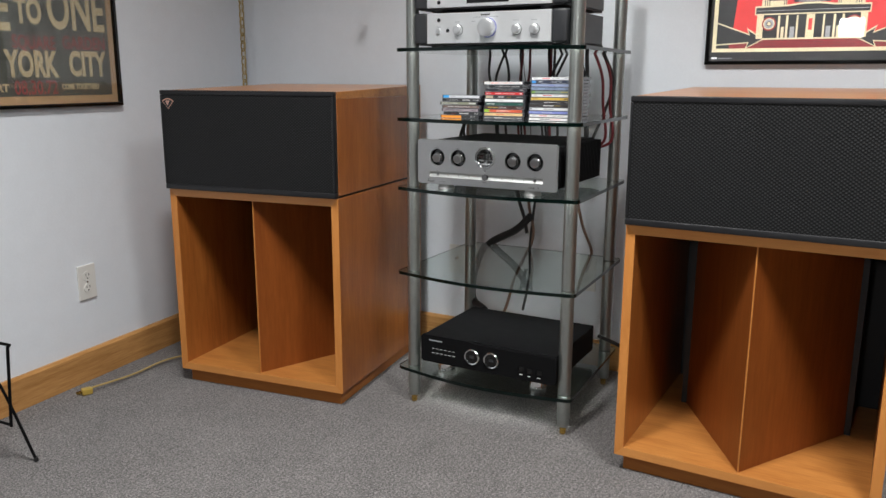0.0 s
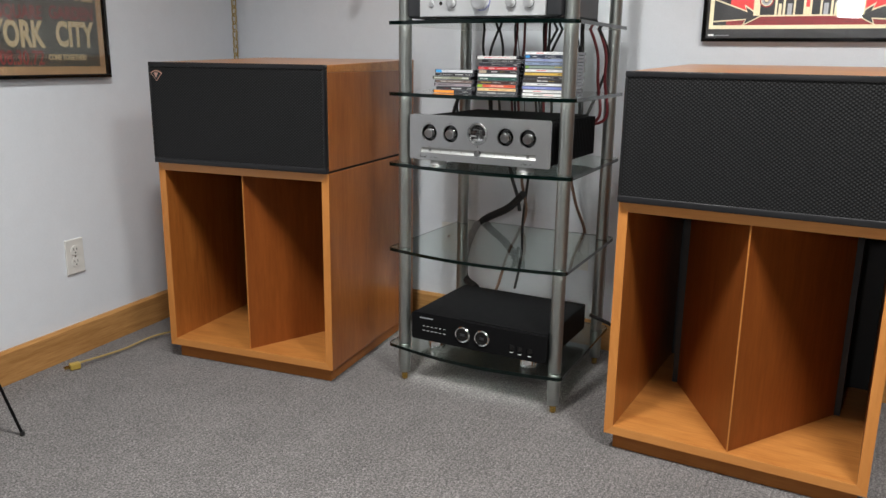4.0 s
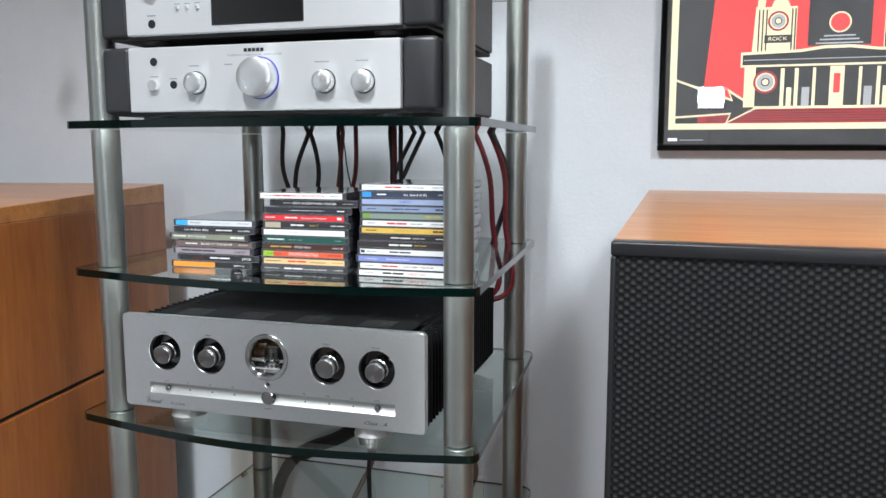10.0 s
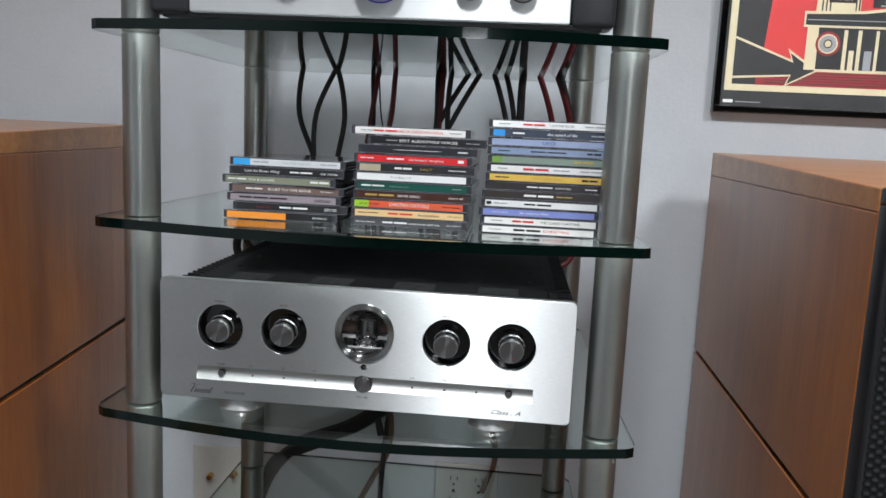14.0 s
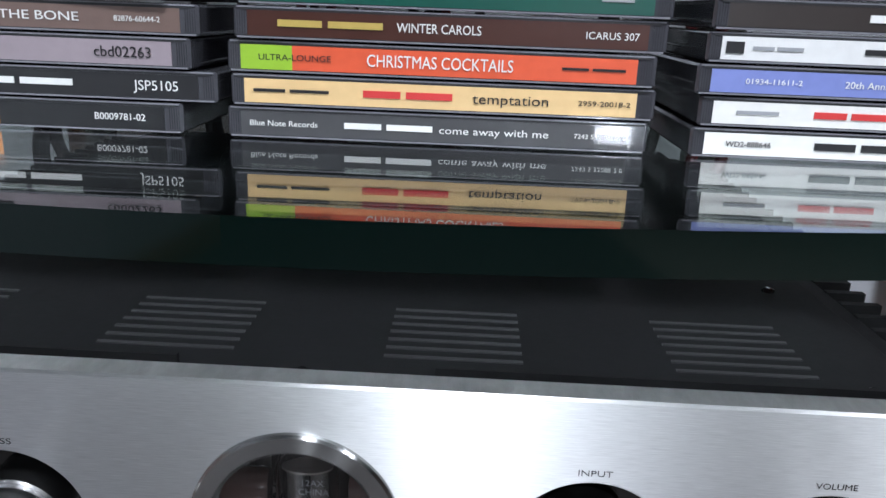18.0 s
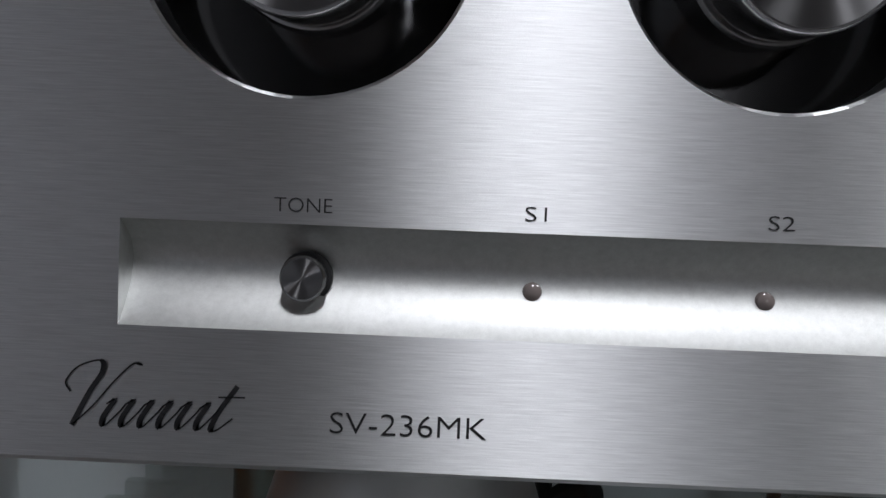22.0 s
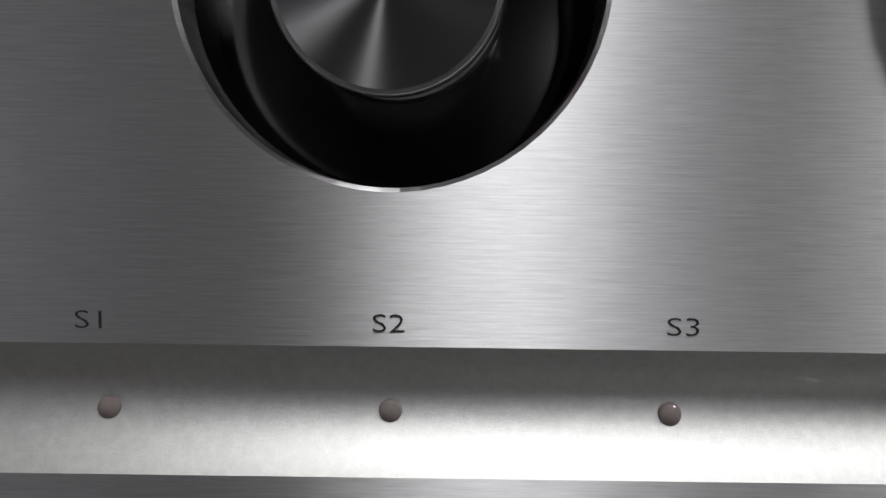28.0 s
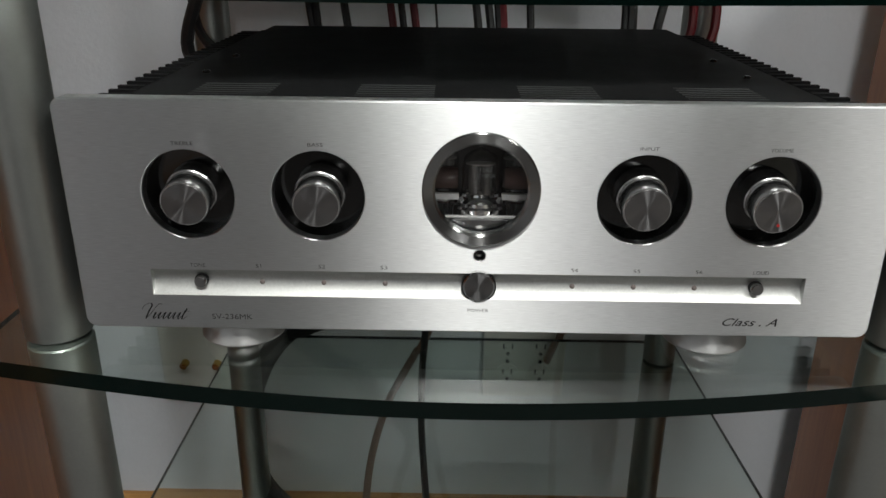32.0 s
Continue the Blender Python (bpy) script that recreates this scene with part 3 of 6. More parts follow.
    for x0, x1, a, b in ((-w / 2, w / 2, h2 - 0.013, h2 + 0.001), (-w / 2, w / 2, gz, gz + 0.016), (-w / 2, -w / 2 + 0.006, gz + 0.016, h2 - 0.013), (w / 2 - 0.006, w / 2, gz + 0.016, h2 - 0.013)):
        part("grille_frame", box(x0, x1, g0, g1, a, b, 0.0025, 3), BLACK_PLASTIC, s, smooth=True)
    part("grille_cloth", box(-w / 2 + 0.005, w / 2 - 0.005, g0 + 0.003, g1, gz + 0.015, h2 - 0.012), CLOTH, s, "black beaded grille cloth")
    bx = (w / 2 - 0.028) * (1 if badge_right else -1)
    bz = h2 - 0.036
    arc = lambda r: [(r * math.sin(radians(a)), r * math.cos(radians(a))) for a in range(-42, 43, 7)]
    outer = [(0, 0)] + arc(0.033)
    bm = prism([(x, y - 0.0205) for x, y in outer], 0.004, front(bx, g0 + 0.0065, bz))
    bd = part("badge", bm, plain("copper_badge", (0.72, 0.42, 0.32), 0.4, 0.8), s, "copper fan-shaped badge")
    bm = prism([(x * 0.78, y * 0.8 - 0.0176) for x, y in outer], 0.0012, front(bx, g0 + 0.0025, bz))
    part("badge_field", bm, BLACK_PRINT, bd)
    bm = prism([(-0.0075, 0.0035), (0, -0.0095), (0.0075, 0.0035), (0.0045, 0.0055), (-0.0045, 0.0055)], 0.001, front(bx, g0 + 0.0013, bz))
    part("badge_emblem", bm, plain("copper_badge_mark", (0.72, 0.45, 0.36), 0.4, 0.6), bd)
    return s


loudspeaker((0.7435, -0.114, CARPET_Z), -1.2, "cherry horn loudspeaker with a black grille and an open bass bin", True)
loudspeaker((-0.707, -0.172, CARPET_Z), 7.6, "cherry horn loudspeaker toed in beside the corner, with a black grille", False)


# ---- equipment rack ----
SHELVES = (1.285, 1.062, 0.866, 0.664, 0.407, 0.103)
rack = thing("equipment_rack", (0, 0, 0), "six-tier equipment rack with silver tube posts and clear glass shelves", "rack")
POSTS = ((-0.243, 0.022), (0.250, 0.026), (-0.262, 0.44), (0.236, 0.446))
for px, py in POSTS:
    levels = [0.028] + sorted(SHELVES)
    for a, b in zip(levels, levels[1:]):
        r = 0.0185
        part("post", lathe([(0, a), (r - 0.001, a), (r, a + 0.001), (r, b - 0.0115), (r - 0.001, b - 0.0105), (0, b - 0.0105)], Matrix.Translation((px, py, 0)), 40), POST, rack, smooth=True)
    part("foot", lathe([(0, CARPET_Z), (0.006, CARPET_Z), (0.009, CARPET_Z + 0.004), (0.009, 0.006), (0, 0.006)], Matrix.Translation((px, py, 0)), 24), BRASS, rack, "brass adjustable foot", True)
    part("foot_collar", lathe([(0, 0.006), (0.0165, 0.006), (0.0172, 0.007), (0.0172, 0.0275), (0.0165, 0.028), (0, 0.028)], Matrix.Translation((px, py, 0)), 32), POST, rack, smooth=True)
    part("cap", lathe([(0.0185, 1.2855), (0.0185, 1.294), (0.015, 1.298), (0, 1.298)], Matrix.Translation((px, py, 0)), 32), POST, rack, smooth=True)


def shelf_outline():
    pts = []
    for i in range(25):
        u = i / 24
        pts.append((-0.272 + 0.544 * u, -0.012 - 0.036 * math.sin(math.pi * u)))
    pts += [(0.280, -0.006), (0.282, 0.004), (0.264, 0.475), (0.258, 0.485), (0.25, 0.49), (-0.268, 0.49), (-0.278, 0.485), (-0.283, 0.475), (-0.283, 0.004), (-0.280, -0.006)]
    return pts


for z in SHELVES:
    bm = prism(shelf_outline(), 0.010, Matrix.Translation((0, 0, z - 0.010)))
    bm.normal_update()
    for f in bm.faces:
        f.material_index = 0 if abs(f.normal.z) > 0.5 else 1
    sh = part("glass_shelf", bm, [GLASS, GLASS_EDGE], rack, "clear glass shelf with a green edge and a bowed front")
    sh.visible_shadow = False


# ---- integrated amplifier on the rack ----
AX0, AX1, AZ0, AZ1 = -0.2145, 0.2155, 0.6788, 0.8062
amp = thing("integrated_amplifier", (0, 0, 0), "integrated amplifier with a brushed aluminium front and a round valve window", "amplifier")
KNOBS = {"treble": -0.1499, "bass": -0.0823, "input": 0.0862, "volume": 0.1523}
KZ, KR, WX, WZ, WR = 0.7563, 0.0241, 0.0021, 0.7608, 0.0300
SX0, SX1, SZ0, SZ1 = -0.175, 0.1764, 0.699, 0.7142


def hole_cell(bm, x0, x1, z0, z1, cx, cz, r, depth, seg=64):
    """A flat front cell with a round hole, a small chamfer and the hole's wall."""
    def at(x, y, z):
        return bm.verts.new((x, y, z))

    rings = [[], [], [], []]
    for i in range(seg):
        a = 2 * math.pi * (i + 0.5) / seg
        c, s = math.cos(a), math.sin(a)
        k = min((x1 - cx) / c if c > 0 else (x0 - cx) / c if c < 0 else 9, (z1 - cz) / s if s > 0 else (z0 - cz) / s)
        rings[0].append(at(cx + k * c, 0, cz + k * s))
        rings[1].append(at(cx + (r + 0.0005) * c, 0, cz + (r + 0.0005) * s))
        rings[2].append(at(cx + r * c, 0.0005, cz + r * s))
        rings[3].append(at(cx + r * c, depth, cz + r * s))
    for a, b in zip(rings, rings[1:]):
        for i in range(seg):
            j = (i + 1) % seg
            bm.faces.new((a[i], a[j], b[j], b[i]))
    # the cell's four corners
    for sx, sz in ((x0, z0), (x1, z0), (x1, z1), (x0, z1)):
        v = at(sx, 0, sz)
        i = min(range(seg), key=lambda q: (math.atan2(sz - cz, sx - cx) - 2 * math.pi * (q + 0.5) / seg) % (2 * math.pi))
        bm.faces.new((rings[0][i], v, rings[0][(i + 1) % seg]))


def quad(bm, x0, x1, z0, z1, y=0.0):
    bm.faces.new([bm.verts.new(p) for p in ((x0, y, z0), (x1, y, z0), (x1, y, z1), (x0, y, z1))])


def amp_front():
    bm = bmesh.new()
    zt, zm, r = 0.7975, 0.7175, 0.006
    cuts = [-0.2085, -0.118, -0.045, 0.05, 0.1195, 0.2095]
    holes = [("treble", KNOBS["treble"], KZ, KR), ("bass", KNOBS["bass"], KZ, KR), (None, WX, WZ, WR - 0.001), ("input", KNOBS["input"], KZ, KR), ("volume", KNOBS["volume"], KZ, KR)]
    for (x0, x1), (_, cx, cz, hr) in zip(zip(cuts, cuts[1:]), holes):
        hole_cell(bm, x0, x1, zm + (0.0125 if cx == WX else 0), zt, cx, cz, hr, 0.007)
    # a cell for the sensor hole
    quad(bm, -0.045, -0.006, zm, zm + 0.0125)
    quad(bm, 0.010, 0.05, zm, zm + 0.0125)
    hole_cell(bm, -0.006, 0.010, zm, zm + 0.0125, WX, 0.7245, 0.0030, 0.006, 32)
    quad(bm, cuts[0], cuts[-1], SZ1, zm)
    quad(bm, cuts[0], SX0, SZ0, SZ1)
    quad(bm, SX1, cuts[-1], SZ0, SZ1)
    quad(bm, cuts[0], cuts[-1], AZ0 + r, SZ0)
    quad(bm, cuts[0], cuts[-1], zt, AZ1 - 0.0008)
    quad(bm, AX0 + r, AX1 - r, AZ0 + 0.0008, AZ0 + r)
    quad(bm, AX0 + 0.0008, cuts[0], AZ0 + r, AZ1 - r)
    quad(bm, cuts[-1], AX1 - 0.0008, AZ0 + r, AZ1 - r)
    # rounded corners, chamfer and sides
    def rim(inset, y):
        out = []
        for cx, cz, a0 in ((AX1 - r, AZ1 - r, 0), (AX0 + r, AZ1 - r, 90), (AX0 + r, AZ0 + r, 180), (AX1 - r, AZ0 + r, 270)):
            for k in range(7):
                a = radians(a0 + 15 * k)
                out.append((cx + (r - inset) * math.cos(a), y, cz + (r - inset) * math.sin(a)))
        return out
    loops = [[bm.verts.new(p) for p in rim(i, y)] for i, y in ((0.0008, 0), (0, 0.0008), (0, 0.0095))]
    for a, b in zip(loops, loops[1:]):
        for i in range(28):
            bm.faces.new((a[i], a[(i + 1) % 28], b[(i + 1) % 28], b[i]))
    for cx, cz, a0 in ((AX1 - r, AZ1 - r, 0), (AX0 + r, AZ1 - r, 90), (AX0 + r, AZ0 + r, 180), (AX1 - r, AZ0 + r, 270)):
        ring = [bm.verts.new((cx + (r - 0.0008) * math.cos(radians(a0 + 15 * k)), 0, cz + (r - 0.0008) * math.sin(radians(a0 + 15 * k)))) for k in range(7)]
        bm.faces.new([bm.verts.new((cx, 0, cz))] + ring)
    bmesh.ops.remove_doubles(bm, verts=bm.verts[:], dist=0.00001)
    return bm


plate = part("faceplate", amp_front(), BRUSHED, amp, "brushed aluminium front plate with rounded corners")
part("plate_back", box(AX0 + 0.024, -0.036, 0.0165, 0.0185, AZ0 + 0.001, AZ1 - 0.001, 0), BLACK_SATIN, amp)
part("plate_back", box(0.040, AX1 - 0.024, 0.0165, 0.0185, AZ0 + 0.001, AZ1 - 0.001, 0), BLACK_SATIN, amp)
part("plate_back", box(-0.036, 0.040, 0.0096, 0.0120, AZ0 + 0.001, 0.728, 0), BLACK_SATIN, amp)
# the long scooped channel
bm = bmesh.new()
# tilt of the hollow, in degrees up from level, at steps from the upper lip to the lower one
CHANNEL_TILT = ((0.0, -60), (0.16, -52), (0.32, -30), (0.46, -6), (0.66, 14), (1.0, 36))
CHANNEL = [(SZ0, 0.0)]
for k in range(32):
    u = 1 - (k + 0.5) / 32
    tilt = float(np.interp(u, [q for q, _ in CHANNEL_TILT], [q for _, q in CHANNEL_TILT]))
    CHANNEL.append((SZ0 + (SZ1 - SZ0) * (k + 1) / 32, CHANNEL[-1][1] + math.tan(radians(tilt)) * (SZ1 - SZ0) / 32))
SKEW = (0.0004 - CHANNEL[-1][1]) / (SZ1 - SZ0)
CHANNEL = [(z, y + SKEW * (z - SZ0)) for z, y in CHANNEL]
CHANNEL[-1] = (SZ1 - 0.00005, 0.0004)


def channel_depth(z):
    return float(np.interp(z, [q for q, _ in CHANNEL], [q for _, q in CHANNEL]))


prof = [(SZ1, 0.0)] + CHANNEL[::-1]
ends = [[bm.verts.new((x, y, z)) for z, y in prof] for x in (SX0, SX1)]
for i in range(len(prof) - 1):
    bm.faces.new((ends[0][i], ends[1][i], ends[1][i + 1], ends[0][i + 1]))
for e in ends:
    bm.faces.new(e)
part("channel", bm, SLOT, amp, "scooped satin channel across the front", True)


KNOB_Y, KNOB_LIFT, KNOB_DROOP = 0.0158, 0.0009, -0.15


def amp_knob(name, x):
    part("dial_recess", lathe([(KR, 0.0092), (KR, 0.0), (0, 0.0)], toward((x, 0.0161, KZ), (0, -1, 0)), 48), RECESS_BLACK, amp, "black recess round the knob", True)
    axis = toward((x, KNOB_Y, KZ + KNOB_LIFT), (0, -1, KNOB_DROOP))
    k = part("knob", lathe([(0, 0), (0.0134, 0), (0.0134, 0.0108), (0.0129, 0.0114), (0.0119, 0.0114), (0.0119, 0.0126), (0.0124, 0.0129), (0.0124, 0.0230), (0.0120, 0.0236), (0.0116, 0.0236), (0, 0.0236)], axis, 64), KNOB_STEEL, amp, "turned steel knob", True)
    part("knob_face", lathe([(0, 0), (0.0115, 0), (0.0115, 0.0004), (0, 0.0004)], axis @ Matrix.Translation((0, 0, 0.0236)), 64), SPUN, k, "spun metal knob face")
    return k


def spun_material(name="spun_knob_face", colour=(0.25, 0.25, 0.255, 1), rough=0.28):
    """Concentric turning marks: gloss stretched round the middle."""
    m, n, l, b = nodes_of(name)
    tc = n.new("ShaderNodeTexCoord")
    tan = n.new("ShaderNodeTangent")
    tan.direction_type, tan.axis = "RADIAL", "Y"
    l.new(tan.outputs[0], b.inputs["Tangent"])
    b.inputs["Base Color"].default_value = colour
    b.inputs["Metallic"].default_value = 1
    b.inputs["Roughness"].default_value = rough
    b.inputs["Anisotropic"].default_value = 1.0
    b.inputs["Anisotropic Rotation"].default_value = 0.25
    return m


SPUN = spun_material()
for n, x in KNOBS.items():
    amp_knob(n, x)
    words("lettering", n.upper(), 0.00195, front(x - 0.0002, -0.00005, 0.7836), INK, amp, width=0.0021 * len(n) * 0.86 + 0.0005, depth=0.0001, bold=-0.00003)
# small dot on the volume knob
part("knob_dot", disc(0.0008, 0.0003, toward((KNOBS["volume"] + 0.001, -0.0074, KZ + KNOB_LIFT - 0.0107), (0, -1, KNOB_DROOP)), 12), RED_PRINT, amp)

# round window
part("window_ring", lathe([(WR - 0.0060, 0.004), (WR - 0.0060, -0.0004), (WR - 0.0048, -0.0016), (WR - 0.0002, -0.0021), (WR + 0.0006, -0.0014), (WR + 0.0006, 0.001)], pose(WX, 0, WZ, -90) , 72), spun_material("spun_bezel", (0.34, 0.345, 0.345, 1), 0.26), amp, "polished bezel ring of the valve window", True)
wr = part("window_lens", lathe([(WR - 0.0056, 0), (WR - 0.0056, 0.0008), (0, 0.0008)], toward((WX, 0.0045, WZ), (0, -1, -0.05)), 48), TUBE_GLASS, amp, "clear window pane")
wr.visible_shadow = False
part("valve_bay", box(-0.034, 0.038, 0.0125, 0.075, 0.729, 0.797), BLACK_MATT, amp, "dark bay behind the window")
bay = bpy.data.objects["valve_bay"]
bm = bmesh.new()
bm.from_mesh(bay.data)
bm.faces.ensure_lookup_table()
bmesh.ops.delete(bm, geom=[f for f in bm.faces if f.calc_center_median().y < 0.013], context="FACES")
bm.to_mesh(bay.data)
bm.free()
for dx, sc, back in ((0.0, 1.0, 0.026), (-0.0205, 0.9, 0.045), (0.0205, 0.9, 0.045)):
    vx = WX + dx
    base = Matrix.Translation((vx, back, 0.738))
    shell = [(0.0095 * sc, 0.012), (0.0098 * sc, 0.016), (0.0098 * sc, 0.033), (0.0085 * sc, 0.0365), (0.005 * sc, 0.0392), (0.0015, 0.0408), (0.0009, 0.0432), (0, 0.0437)]
    inside = [(max(0.0, r - 0.0006), h - (0.0006 if h > 0.033 else 0)) for r, h in shell[-3::-1]]
    v = part("valve", lathe([(0, 0.0386)] + inside + shell, base, 32), TUBE_GLASS, amp, "small glass valve", True)
    v.visible_shadow = False
    part("valve_socket", lathe([(0.0150 * sc, -0.004), (0.0150 * sc, 0.0085), (0.0138 * sc, 0.0098), (0.0138 * sc, 0.0118), (0.0122 * sc, 0.0138), (0.0108 * sc, 0.0150), (0.0106 * sc, 0.0165), (0.0099 * sc, 0.0165), (0.0099 * sc, 0.012), (0, 0.012)], base, 40), CHROME, v, "stepped metal valve socket", True)
    for ax in (-0.0036, 0.0036):
        part("anode", lathe([(0, 0), (0.0027, 0), (0.0027, 0.0165), (0, 0.0165)], Matrix.Translation((vx + ax, back, 0.7535)), 16), bpy.data.materials.get("anode_grey") or plain("anode_grey", (0.13, 0.125, 0.12), 0.38, 0.3), v, smooth=True)
    part("mica_disc", disc(0.0078, 0.0005, Matrix.Translation((vx, back, 0.7530)), 24), bpy.data.materials.get("mica") or plain("mica", (0.34, 0.31, 0.29), 0.3), v)
    part("mica_disc", disc(0.0078, 0.0006, Matrix.Translation((vx, back, 0.7702)), 24), bpy.data.materials["mica"], v)
words("lettering", "12AX", 0.0022, front(WX + 0.0026, 0.0158, 0.7683), INK_GREY, amp, depth=0.00005)
words("lettering", "CHINA", 0.0022, front(WX + 0.0030, 0.0158, 0.7652), INK_GREY, amp, depth=0.00005)
for sx in (-0.019, 0.019):
    part("capacitor", lathe([(0, 0), (0.006, 0.001), (0.0066, 0.004), (0.0066, 0.014), (0.006, 0.016), (0, 0.016)], Matrix.Translation((WX + sx, 0.028, 0.757)) @ pose(-0.009 if sx < 0 else -0.007, 0, 0.005, 0, 90), 20), plain("brown_capacitor", (0.07, 0.04, 0.035), 0.12), amp, smooth=True)
    x0, x1 = sorted((WX + sx * 0.60, WX + sx * 1.55))
    part("bus_bar", box(x0, x1, 0.018, 0.023, 0.7515, 0.7548, 0.0004), FOOT_ALUMINIUM, amp)
part("window_ledge", box(WX - 0.024, WX + 0.024, 0.0105, 0.0135, 0.7425, 0.7440, 0.0003), FOOT_ALUMINIUM, amp, "bright metal ledge in the window")
# sill cut in arcs that stand for curved reflections below the ledge
for k, (r, y) in enumerate(((0.0239, 0.0072), (0.0226, 0.0085), (0.0212, 0.0098))):
    cut = 0.7424 - WZ
    a0 = math.acos(cut / r)
    arc = [(r * math.sin(a0 + (2 * math.pi - 2 * a0) * q / 24), r * math.cos(a0 + (2 * math.pi - 2 * a0) * q / 24)) for q in range(25)]
    part("window_step", prism(arc[::-1], 0.0013, front(WX, y + 0.0013, WZ)), STEEL, amp, "metal sill in the window, stepped to stand for curved reflections")
part("sensor_eye", lathe([(0, 0), (0.0024, 0), (0.0024, 0.0008), (0.0016, 0.0016), (0, 0.002)], toward((WX, 0.0045, 0.7245), (0, -1, 0)), 24), BLACK_GLOSS, amp, "black remote-control eye", True)
# buttons and lamps in the channel
pw = part("power_button", lathe([(0, 0), (0.0086, 0), (0.0086, 0.0083), (0.0080, 0.0090), (0, 0.0090)], toward((WX, 0.0080, 0.7066), (0, -1, 0)), 48), STEEL, amp, "round power button", True)
part("button_face", disc(0.0077, 0.0004, toward((WX, -0.0009, 0.7066), (0, -1, 0)), 48), SPUN, pw)
part("button_collar", lathe([(0.0094, 0), (0.0094, 0.0060), (0.0087, 0.0060), (0.0087, 0)], toward((WX, 0.006, 0.7066), (0, -1, 0)), 48), BLACK_GLOSS, amp)
for x in (-0.149, 0.152):
    b = part("button", lathe([(0, 0), (0.0033, 0), (0.0033, 0.0062), (0.0030, 0.0066), (0, 0.0066)], toward((x, 0.0070, 0.7065), (0, -1, 0)), 32), STEEL, amp, "small round push button", True)
    part("button_face", disc(0.0029, 0.0002, toward((x, 0.00045, 0.7065), (0, -1, 0)), 32), SPUN, b)
    part("button_gap", lathe([(0.0038, 0), (0.0038, 0.0018), (0.0033, 0.0018)], toward((x, 0.0055, 0.7065), (0, -1, 0)), 32), BLACK_MATT, amp)
DUSKY = plain("dusky_lens", (0.21, 0.18, 0.17), 0.08, bumps=0)
for x in (-0.1160, -0.0823, -0.0488, 0.0530, 0.0862, 0.1192):
    part("indicator", lathe([(0.00145, 0), (0.00145, 0.0003), (0.00125, 0.0009), (0.0007, 0.0013), (0, 0.0014)], toward((x, channel_depth(0.7056) + 0.0003, 0.7056), (0, -1, 0)), 20), DUSKY, amp, "unlit indicator lamp", True)
for t, x in (("TONE", -0.149), ("S1", -0.116), ("S2", -0.0823), ("S3", -0.0488), ("S4", 0.0530), ("S5", 0.0862), ("S6", 0.1192), ("LOUD", 0.152)):
    words("lettering", t, 0.0022, front(x, -0.00005, 0.7168), INK, amp, width=(0.0082 if len(t) == 4 else 0.0030 if t == "S1" else 0.0036), depth=0.00006, bold=-0.00004)
words("lettering", "POWER", 0.0021, front(0.0019, -0.00005, 0.6922), INK, amp, width=0.0113, depth=0.00006, bold=-0.00003)
words("lettering", "SV-236MK", 0.0033, front(-0.1332, -0.00005, 0.6861), INK, amp, width=0.0222, depth=0.00006, bold=-0.00005)
words("lettering", "Class . A", 0.0048, front(0.1495, -0.00005, 0.6873), INK, amp, width=0.0295, depth=0.0001, shear=0.45)
# flowing maker's mark as plain strokes
ox, oz = -0.1855, 0.6842
SLANT = 0.55
strokes = [[(0.0012, 0.0050), (-0.0002, 0.0064), (0.0004, 0.0086), (0.0030, 0.0096), (0.0042, 0.0080), (0.0040, 0.0050), (0.0042, 0.0002)],
           [(0.0042, 0.0002), (0.0056, 0.0030), (0.0066, 0.0066), (0.0078, 0.0092), (0.0092, 0.0092)]]
strokes += [[(0.0074 + 0.0027 * k, 0.0034), (0.0082 + 0.0027 * k, 0.0040), (0.0080 + 0.0027 * k, 0.0014), (0.0088 + 0.0027 * k, 0.0002), (0.0098 + 0.0027 * k, 0.0022), (0.0101 + 0.0027 * k, 0.0034)] for k in range(6)]
strokes += [[(0.0243, 0.0066), (0.0238, 0.0030), (0.0240, 0.0004), (0.0250, 0.0003), (0.0262, 0.0020)], [(0.0226, 0.0050), (0.0262, 0.0051)]]
bm = bmesh.new()
for st_ in strokes:
    line = spline([(x + SLANT * z, z, 0) for x, z in st_], 6)
    for i, (a, b) in enumerate(zip(line, line[1:])):
        d = b - a
        w = 0.00012 + 0.00030 * max(0, -d.y / max(d.length, 1e-6))
        nrm = Vector((-d.y, d.x, 0)).normalized() * w
        e = d.normalized() * 0.00008
        c = [a - nrm - e, b - nrm + e, b + nrm + e, a + nrm - e]
        bm.faces.new([bm.verts.new((ox + p.x, -0.00016, oz + p.y)) for p in c])
part("maker_mark", bm, INK, amp, "black flowing flourish on the front")
# body
part("chassis", box(-0.190, 0.191, 0.0125, 0.385, 0.684, 0.7275, 0.001), BLACK_SATIN, amp)
part("chassis", box(-0.190, 0.191, 0.077, 0.385, 0.728, 0.7985, 0.001), BLACK_SATIN, amp)
lid = part("lid", box(-0.186, 0.187, 0.0125, 0.385, 0.799, 0.8015, 0.0006), BLACK_SATIN, amp, "black top cover with slotted vents")
# louvres kept paler than the lid, standing for light on the slot edges
LV, LOUVRE = None, plain("edge_lit_black_louvre", (0.014, 0.014, 0.015), 0.5, vary=0.1)
for row in (0,):
    for cx in (-0.135, -0.045, 0.045, 0.135):
        for k in range(7):
            lv = part("louvre", box(-0.0215, 0.0215, 0, 0.0016, 0.8012, 0.8020), LOUVRE, lid) if LV is None else new("louvre", LV.data)
            LV = LV or lv
            lv.parent = lid
            lv.location = (cx, 0.030 + row * 0.105 + k * 0.0065, 0)
